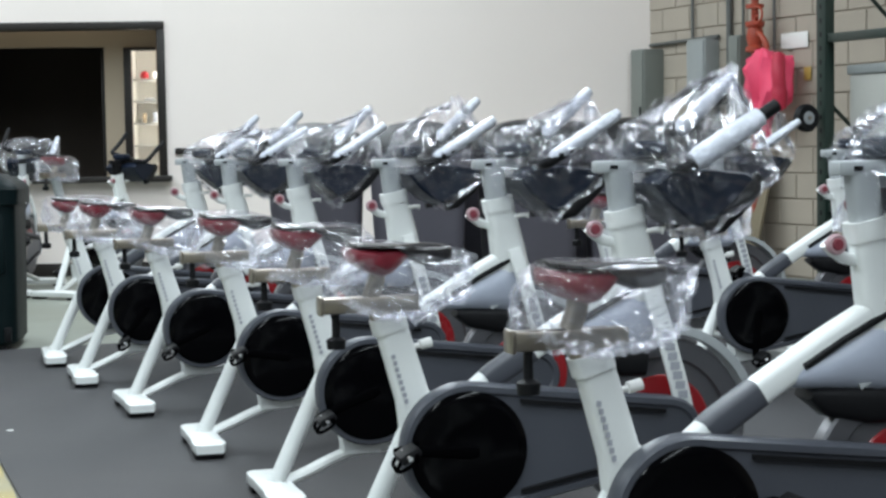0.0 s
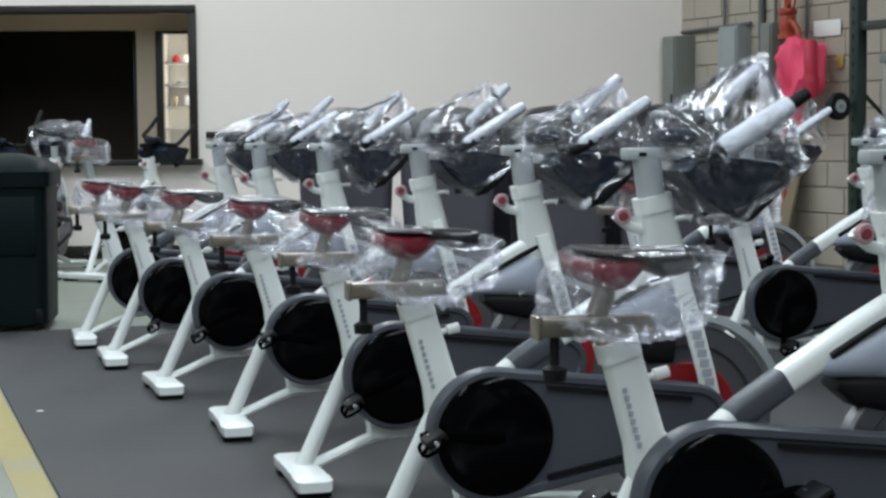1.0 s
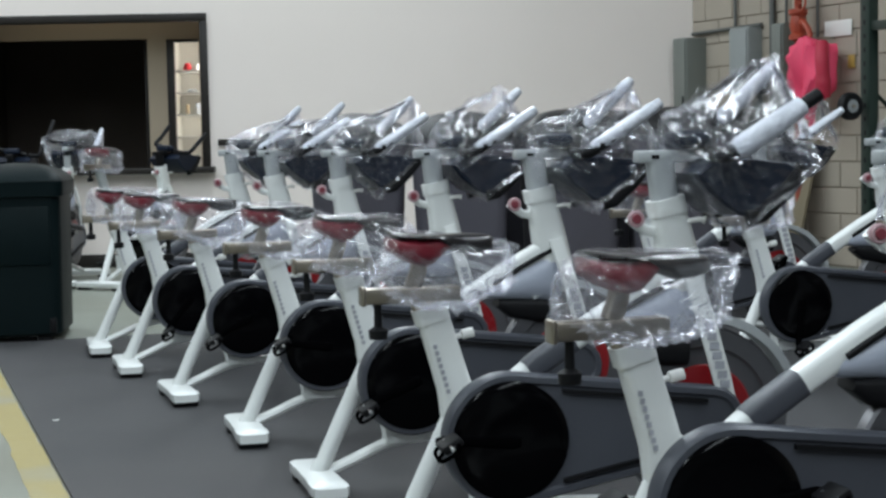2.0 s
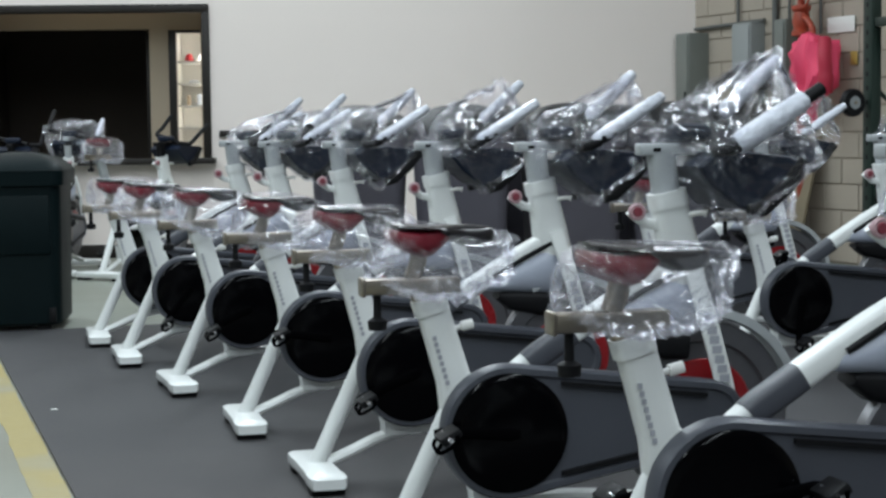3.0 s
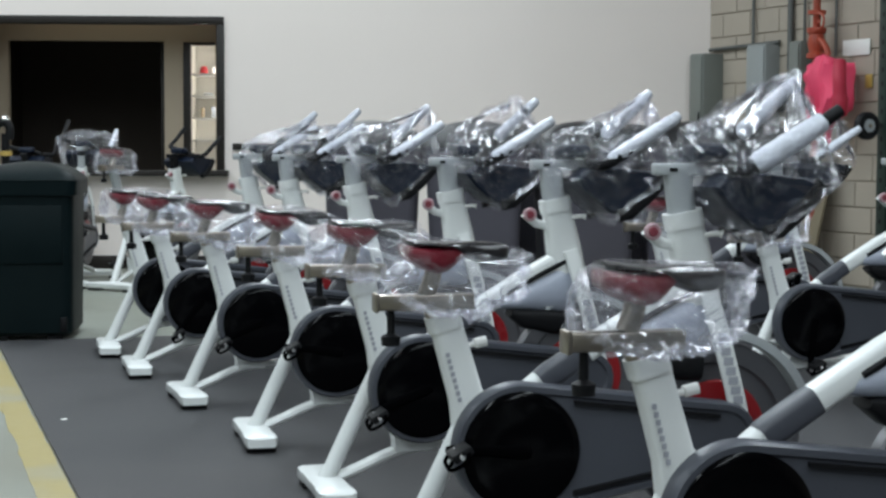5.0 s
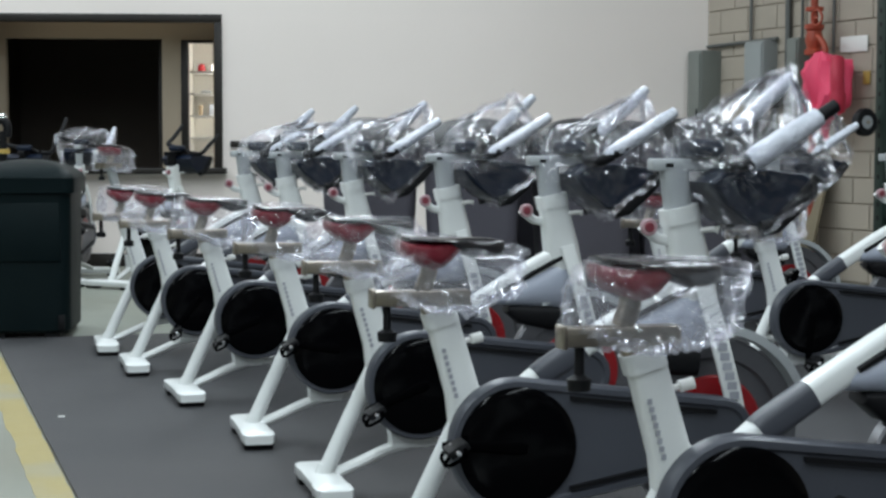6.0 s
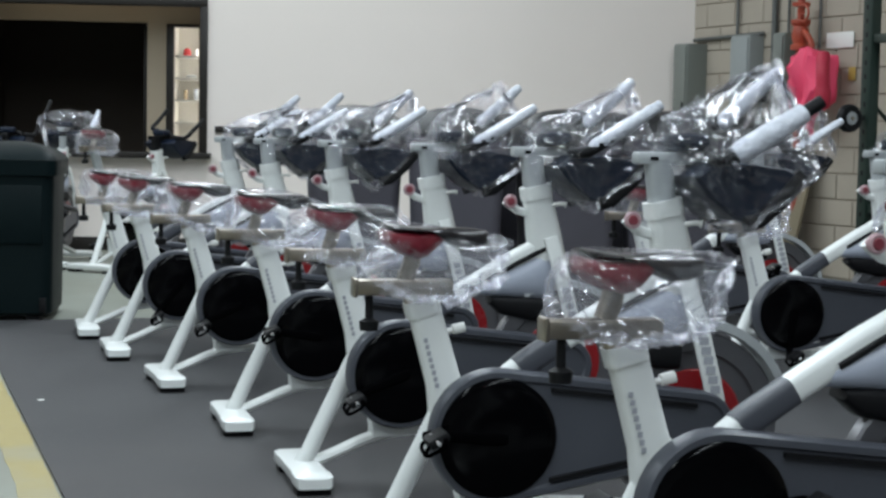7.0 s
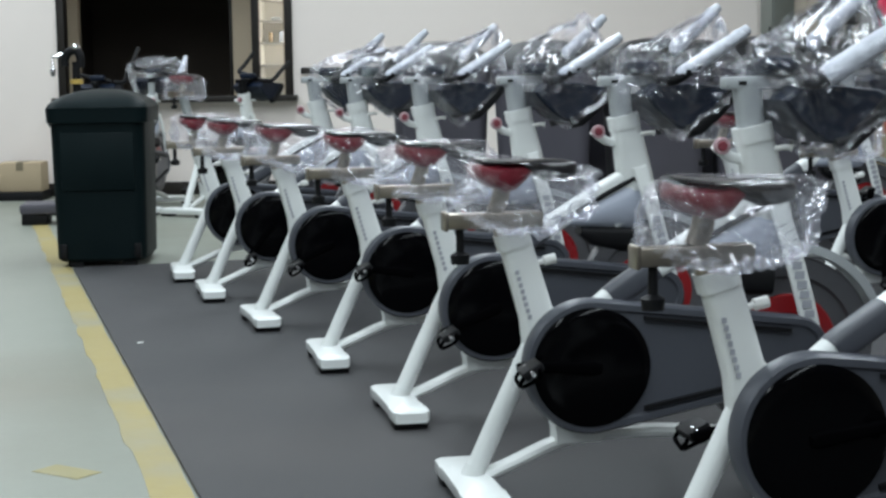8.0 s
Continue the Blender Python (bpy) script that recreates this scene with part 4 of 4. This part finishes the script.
# ---- far bicycles by the window ----
for k, (bx, by, turn, lift, bars_wrapped) in enumerate(((-2.33, 12.22, 60, 0.22, False), (-2.9, 12.42, 88, 0.05, True), (-3.35, 12.5, 90, 0.03, False))):
    far = copy_thing(first, pose(bx, by, -0.012, 0, 0, turn))
    far["group"] = "exercise bikes by the window"
    far["label"] = "white used exercise bike with bare black handlebar by the window" if not bars_wrapped else "white used exercise bike with film wrapped handlebar by the window"
    for ob in list(far.children_recursive):
        base = ob.name.split(".")[0]
        if base == "grip_sleeve" and (not bars_wrapped or ob.data.vertices[0].co.y > 0):
            bpy.data.objects.remove(ob)
    for ob in far.children:
        base = ob.name.split(".")[0]
        if base in ("handlebar_post", "handlebar_slider") and not bars_wrapped:
            ob.data = ob.data.copy()
            ob.data.materials[0] = BLACK_RUBBER
            ob["label"] = "black handlebar mount"
        if base in ("seat_slider", "saddle_clamp", "saddle"):
            ob.location.z += lift
            ob.location.x -= lift * 0.3
        if base in ("handlebar", "handlebar_slider"):
            ob.location.z += 0.04 if bars_wrapped else -0.01
    if lift:
        part("seat_mast", rounded_bar([(-0.18, 0, 0.64), (-0.205 - lift * 0.3, 0, 0.67 + lift)], 0.024, 0.036), PANEL_LIGHT, far, "raised pale grey seat mast")
        part("bar_mast", rounded_bar([(0.416, 0, 0.96), (0.412, 0, 1.0)], 0.022, 0.03), BLACK_RUBBER, far, "raised black bar mast")
    set_crank(far, 60 + 90 * k)
    if bars_wrapped:
        bag(far, [(x, y, z + 0.03) for x, y, z in BAR_POINTS] + [(0.45, 0, 1.14)], 0.024, 50 + k, "crumpled clear plastic bag over the bike's handlebar", 0.036, 0.965, True)
    bag(far, [(x - lift * 0.3, y, z + lift) for x, y, z in SEAT_POINTS], 0.012, 60 + k, "crumpled clear plastic bag over the bike's saddle", 0.02, 0.785 + lift, False)

# ---- pole stand behind the green bin ----
stand = thing("pole_stand", "black pole stand with a clamp arm behind the bin", "stand", pose(-2.98, 11.0, -0.012))
part("base", lathe([(0.01, 0), (0.17, 0.0), (0.17, 0.015), (0.03, 0.03), (0.022, 0.05)], 24, "Z"), BLACK_RUBBER, stand)
part("pole", pipe([(0, 0, 0.03), (0, 0, 1.14)], 0.028, 12), BLACK_RUBBER, stand)
part("collar", lathe([(0.03, 0.99), (0.045, 0.992), (0.045, 1.02), (0.03, 1.022)], 16, "Z"), YELLOW_SIGN, stand, "dull yellow collar")
part("clamp_head", pipe(bend([(0.025, 0, 1.1), (0.03, 0, 1.17), (0.0, 0, 1.215), (-0.05, 0, 1.2), (-0.075, 0, 1.16), (-0.075, 0, 1.11)], 5), 0.03, 12), BLACK_RUBBER, stand)
part("clamp_cap", lathe([(0.004, 1.262), (0.025, 1.255), (0.032, 1.235), (0.02, 1.21)], 14, "Z", (0.0, 0, 0)), CHROME, stand, "chrome cap")
part("side_arm", pipe([(-0.02, 0, 1.19), (-0.1, 0, 1.19), (-0.16, 0, 1.17)], 0.01, 8), CHROME, stand)
part("weight", lathe([(0.004, 1.04), (0.018, 1.05), (0.02, 1.09), (0.008, 1.11), (0.004, 1.17)], 12, "Z", (-0.16, 0, 0)), CHROME, stand)

# ---- boxes by the white wall ----
def carton(name, label, mat, m, w, d, h, category="box"):
    c = thing(name, label, category, m)
    part("body", box(-w / 2, w / 2, -d / 2, d / 2, 0, h, 0.012), mat, c)
    part("tape", box(-0.03, 0.03, -d / 2 - 0.0015, d / 2 + 0.0015, h * 0.72, h + 0.0015), OLD_BOARD, c, "brown packing tape")
    return c


carton("cardboard_box", "small tan cardboard box by the white wall", CARDBOARD, pose(-4.24, 13.85, 0.06, 0, 0, 4), 0.36, 0.3, 0.25)
solid("pallet_board", box(-0.45, 0.35, -0.2, 0.2, 0, 0.072, 0.006), BLACK_RUBBER, "low black pallet board under the cardboard box", "pallet", m=pose(-4.4, 13.85, -0.012, 0, 0, 4))
step = thing("step_platform", "low dark grey aerobic step on the concrete floor", "step platform", pose(-3.22, 11.6, -0.012, 0, 0, 10))
part("deck", box(-0.34, 0.34, -0.18, 0.18, 0.075, 0.15, 0.02), CART_GREY, step)
for s in (-1, 1):
    part("foot", box(s * 0.24 - 0.09, s * 0.24 + 0.09, -0.16, 0.16, 0, 0.0755, 0.01), BLACK_RUBBER, step)


# ---- on the block wall: local x from the corner towards the viewer, -y out of the wall ----
def along(s):
    """Distance along the block wall at which a line of slope s from the origin meets it."""
    a = radians(BLOCK_TURN)
    return (s * CORNER[1] - CORNER[0]) / (math.sin(a) + s * math.cos(a))


def spot(s, y, z):
    """A place on the block wall: slope of the line to it, distance out of the wall, height."""
    return BLOCK_AT @ pose(along(s), -y, z)


def enclosure(label, s0, s1, z0, z1, deep, mat, name="electrical_panel"):
    a0, a1 = along(s0), along(s1)
    e = thing(name, label, "electrical panel", BLOCK_AT @ pose((a0 + a1) / 2, 0, z0))
    w = (a1 - a0) / 2
    part("cabinet", box(-w, w, -deep, 0.004, 0, z1 - z0, 0.006), mat, e)
    dr = part("door", box(-w + 0.015, w - 0.015, -deep - 0.014, -deep - 0.001, 0.02, z1 - z0 - 0.02, 0.004), mat, e)
    part("latch", box(w - 0.05, w - 0.03, -deep - 0.024, -deep - 0.0145, (z1 - z0) * 0.45, (z1 - z0) * 0.55, 0.003), BLACK_RUBBER, dr, "dark latch")
    return e


enclosure("grey electrical panel in the corner of the block wall", 0.1562, 0.1644, 0.75, 1.86, 0.2, PANEL_GREY)
enclosure("light grey electrical panel on the block wall", 0.187, 0.1985, 0.8, 1.9, 0.14, PANEL_PALE)
enclosure("narrow dark grey switch box on the block wall", 0.2115, 0.2185, 1.2, 1.9, 0.12, PANEL_GREY)
enclosure("small black switch box on the block wall", 0.199, 0.204, 1.35, 1.55, 0.2, BLACK_RUBBER)


def conduit(label, points, r=0.014):
    bm = bmesh.new()
    pipe([p for p in points], r, 10, bm=bm)
    solid("conduit", bm, CONDUIT_GREY, label, "conduit")


def w(s, y, z):
    return spot(s, y, z).translation


for s, z0, z1, r in ((0.184, 1.9, 5.4, 0.014), (0.2065, 0.9, 5.4, 0.026), (0.215, 1.9, 5.4, 0.012), (0.234, 1.7, 5.4, 0.012)):
    conduit("grey steel conduit running up the block wall", [w(s, 0.03, z0), w(s, 0.03, z1)], r)
conduit("grey steel conduit running along the block wall", [w(0.158, 0.03, 1.9), w(0.2, 0.03, 1.915)], 0.016)

# sprinkler riser with its valve
riser = thing("sprinkler_valve", "red sprinkler riser with valve on the block wall", "pipe valve", spot(0.2305, 0.16, 0))
part("riser_pipe", pipe([(0, 0, -0.012), (0, 0, 5.49)], 0.03, 14), VALVE_RED, riser)
part("valve_body", lathe([(0.03, 1.74), (0.075, 1.75), (0.075, 1.78), (0.055, 1.8), (0.07, 1.86), (0.055, 1.93), (0.075, 1.95), (0.075, 1.98), (0.03, 1.99)], 18, "Z"), VALVE_RED, riser)
part("flange", lathe([(0.03, 2.08), (0.07, 2.085), (0.07, 2.115), (0.03, 2.12)], 18, "Z"), VALVE_RED, riser)
part("branch_pipe", pipe(bend([(0, 0, 1.86), (0.08, -0.02, 1.88), (0.16, -0.02, 1.8), (0.17, -0.02, 1.68)], 5), 0.024, 10), VALVE_RED, riser)
part("handwheel", pipe([(0.16 + 0.06 * math.cos(a), -0.1, 2.02 + 0.06 * math.sin(a)) for a in [2 * math.pi * k / 20 for k in range(21)]], 0.009, 8), VALVE_RED, riser)
part("stem", pipe([(0.0, 0, 1.98), (0.1, -0.06, 2.01), (0.16, -0.1, 2.02)], 0.012, 8), VALVE_RED, riser)


# pink jacket on its hook
def jacket():
    cols = 26
    rings = []
    prof = [(1.925, 0.05, 0.05, 0.0), (1.92, 0.15, 0.08, 0.0), (1.89, 0.205, 0.1, 0.0), (1.8, 0.225, 0.11, 0.0), (1.7, 0.23, 0.115, 0.0), (1.6, 0.225, 0.115, -0.01), (1.53, 0.21, 0.105, -0.02), (1.48, 0.17, 0.09, -0.05), (1.44, 0.11, 0.07, -0.08), (1.38, 0.06, 0.05, -0.06), (1.3, 0.04, 0.035, -0.02), (1.24, 0.02, 0.02, 0.0)]
    for z, hw, hd, off in prof:
        ring = []
        for k in range(cols):
            a = 2 * math.pi * k / cols
            p = Vector((off + hw * math.cos(a), hd * math.sin(a) * (1 + 0.25 * math.sin(5 * a)), z))
            p += Vector((noise.noise(p * 7), noise.noise(p * 7 + Vector((9, 2, 1))), noise.noise(p * 6 + Vector((3, 8, 4))))) * 0.06 + Vector((0, -1, 0)) * 0.03 * (1 - 2 * abs(noise.noise(Vector((p.x * 13, 0, p.z * 5)))))
            ring.append(p)
        rings.append(ring)
    return loft(rings)


coat = thing("pink_jacket", "bright pink jacket hanging from a hook on the wall", "jacket", spot(0.243, 0.2, -0.2))
part("body", jacket(), PINK, coat)
part("sleeve", pipe(bend([(0.15, -0.05, 1.9), (0.2, -0.09, 1.76), (0.2, -0.08, 1.62), (0.18, -0.07, 1.5)], 5), [0.05] * 10 + [0.06] * 6, 12), PINK_DARK, coat, "deeper pink sleeve")
part("hook", pipe(bend([(0, 0.19, 1.95), (0, 0.05, 1.95), (0, 0.0, 1.93), (0, -0.02, 1.96)], 4), 0.008, 8), STEEL, coat, "steel hook")

solid("wall_notice", box(-0.16, 0.16, -0.004, 0.0, -0.06, 0.06, 0.001), PAPER, "white paper notice taped to the block wall", "notice", m=spot(0.2455, 0.014, 1.82))
solid("warning_sticker", box(-0.04, 0.04, -0.004, 0.0, -0.05, 0.05, 0.001), YELLOW_SIGN, "small yellow sticker on the block wall", "sticker", m=spot(0.2535, 0.014, 1.56))

# pallet rack at the far end of the wall
rack = thing("pallet_rack", "dark green steel pallet rack against the block wall", "rack", BLOCK_AT @ pose(3.55, -0.1, -0.012))
for y in (0.0, -0.9):
    post = part("upright", box(-0.045, 0.045, y - 0.04, y + 0.04, 0, 4.2, 0.006), RACK_GREEN, rack)
    bm = bmesh.new()
    for k in range(40):
        box(-0.0465, -0.0445, y - 0.008, y + 0.008, 0.3 + k * 0.09, 0.33 + k * 0.09, 0, bm)
        box(-0.008, 0.008, y - 0.0415, y - 0.0395, 0.3 + k * 0.09, 0.33 + k * 0.09, 0, bm)
    tagged(part("slot_strip", bm, BLACK_RUBBER, post, "punched slots"), kind="stuff")
for y in (0.0, -0.9):
    post = part("upright", box(2.2, 2.29, y - 0.04, y + 0.04, 0, 4.2, 0.006), RACK_GREEN, rack)
for z in (0.55, 1.66, 3.2):
    for y in (0.0, -0.9):
        part("beam", box(0.045, 2.2, y - 0.025, y + 0.025, z + 0.04, z + 0.1, 0.006), RACK_GREEN, rack)
    part("rack_deck", box(0.05, 2.19, -0.87, -0.03, z + 0.085, z + 0.099, 0.004), CART_GREY, rack)
for z in (0.6, 1.6, 2.6):
    part("brace", pipe([(0, -0.04, z), (0, -0.86, z + 0.7)], 0.014, 8), RACK_GREEN, rack)

def crate(label, x, y, z, w, d, h):
    c = thing("storage_crate", label, "crate", rack.matrix_basis @ pose(x, y, z), group="crates on the rack")
    part("crate_body", box(-w / 2, w / 2, -d / 2, d / 2, 0, h * 0.93, 0.012), SHELF_GREY, c)
    part("crate_lid", box(-w / 2 - 0.015, w / 2 + 0.015, -d / 2 - 0.015, d / 2 + 0.015, h * 0.93 + 0.001, h, 0.01), PANEL_PALE, c)


for cx, cw, ch in ((0.42, 0.6, 0.9), (1.12, 0.62, 0.82), (1.78, 0.56, 0.94)):
    crate("pale grey storage crate on the pallet rack", cx, -0.45, 0.651, cw, 0.7, ch)

# cable reel beside the rack
reel = thing("pulley_wheel", "black pulley wheel with grey hub on the rack post", "pulley", rack.matrix_basis @ pose(0.0, -1.06, 1.21))
part("tyre", lathe([(0.045, -0.028), (0.082, -0.03), (0.092, -0.015), (0.092, 0.015), (0.082, 0.03), (0.045, 0.028)], 24, "X"), BLACK_RUBBER, reel)
part("hub", lathe([(0.006, -0.03), (0.012, -0.034), (0.042, -0.032), (0.045, -0.02), (0.045, 0.02), (0.042, 0.032), (0.012, 0.034), (0.006, 0.03)], 20, "X"), GALV, reel, "grey hub")
part("axle", pipe([(-0.05, 0, 0), (0.045, 0.0, 0)], 0.012, 8), STEEL, reel)
part("axle_arm", pipe([(-0.042, 0, 0), (-0.042, 0.17, 0)], 0.014, 8), STEEL, reel)

# board leaning on the block wall
solid("cardboard_sheet", box(-0.3, 0.3, -0.012, 0.012, 0, 1.0, 0.003), OLD_BOARD, "tan cardboard sheet leaning on the block wall", "cardboard", m=spot(0.222, 0.3, 0.002) @ pose(0, 0, 0, -14, 0, 0))

# ---- blocks of the painted wall, laid in running bond ----
BW, BH, JOINT = 0.4, 0.2, 0.011
block_bm = box(JOINT / 2, BW - JOINT / 2, 0, 0.06, JOINT / 2, BH - JOINT / 2, 0.005, segs=1)
half_bm = box(JOINT / 2, BW / 2 - JOINT / 2, 0, 0.06, JOINT / 2, BH - JOINT / 2, 0.005, segs=1)
block_mesh, half_mesh = mesh_of("block", block_bm, BLOCK, False), mesh_of("block", half_bm, BLOCK, False)
rng = random.Random(12)
NEAR_COLS, NEAR_ROWS = 12, 16
for row in range(NEAR_ROWS):
    for col in range(NEAR_COLS + 1):
        x = col * BW - (BW / 2 if row % 2 else 0)
        if x < -0.01:
            x, me = 0.0, half_mesh
        else:
            me = block_mesh
        ob = new("block", me)
        ob.parent = block_wall
        ob.location = (x, rng.uniform(-0.0015, 0.0015), 0.2 + row * BH)
rest = bmesh.new()
quads = []
for row in range(-2, 26):
    for col in range(-1, 55):
        if 0 <= row < NEAR_ROWS and col < NEAR_COLS + 1:
            continue
        x = col * BW - (BW / 2 if row % 2 else 0)
        if x < -0.01:
            continue
        z = 0.2 + row * BH
        quads.append((x + JOINT / 2, x + BW - JOINT / 2, max(z, -0.01) + JOINT / 2, min(z + BH, 5.49) - JOINT / 2))
for a, b, c, d in quads:
    if d - c < 0.03:
        continue
    f = [rest.verts.new(p) for p in ((a, 0, c), (b, 0, c), (b, 0, d), (a, 0, d))]
    g = [rest.verts.new((v.co.x, 0.02, v.co.z)) for v in f]
    rest.faces.new(f)
    for i in range(4):
        rest.faces.new((f[i], g[i], g[(i + 1) % 4], f[(i + 1) % 4]))
bmesh.ops.recalc_face_normals(rest, faces=rest.faces[:])
tagged(part("further_blocks", rest, BLOCK, block_wall, smooth=False), kind="stuff")
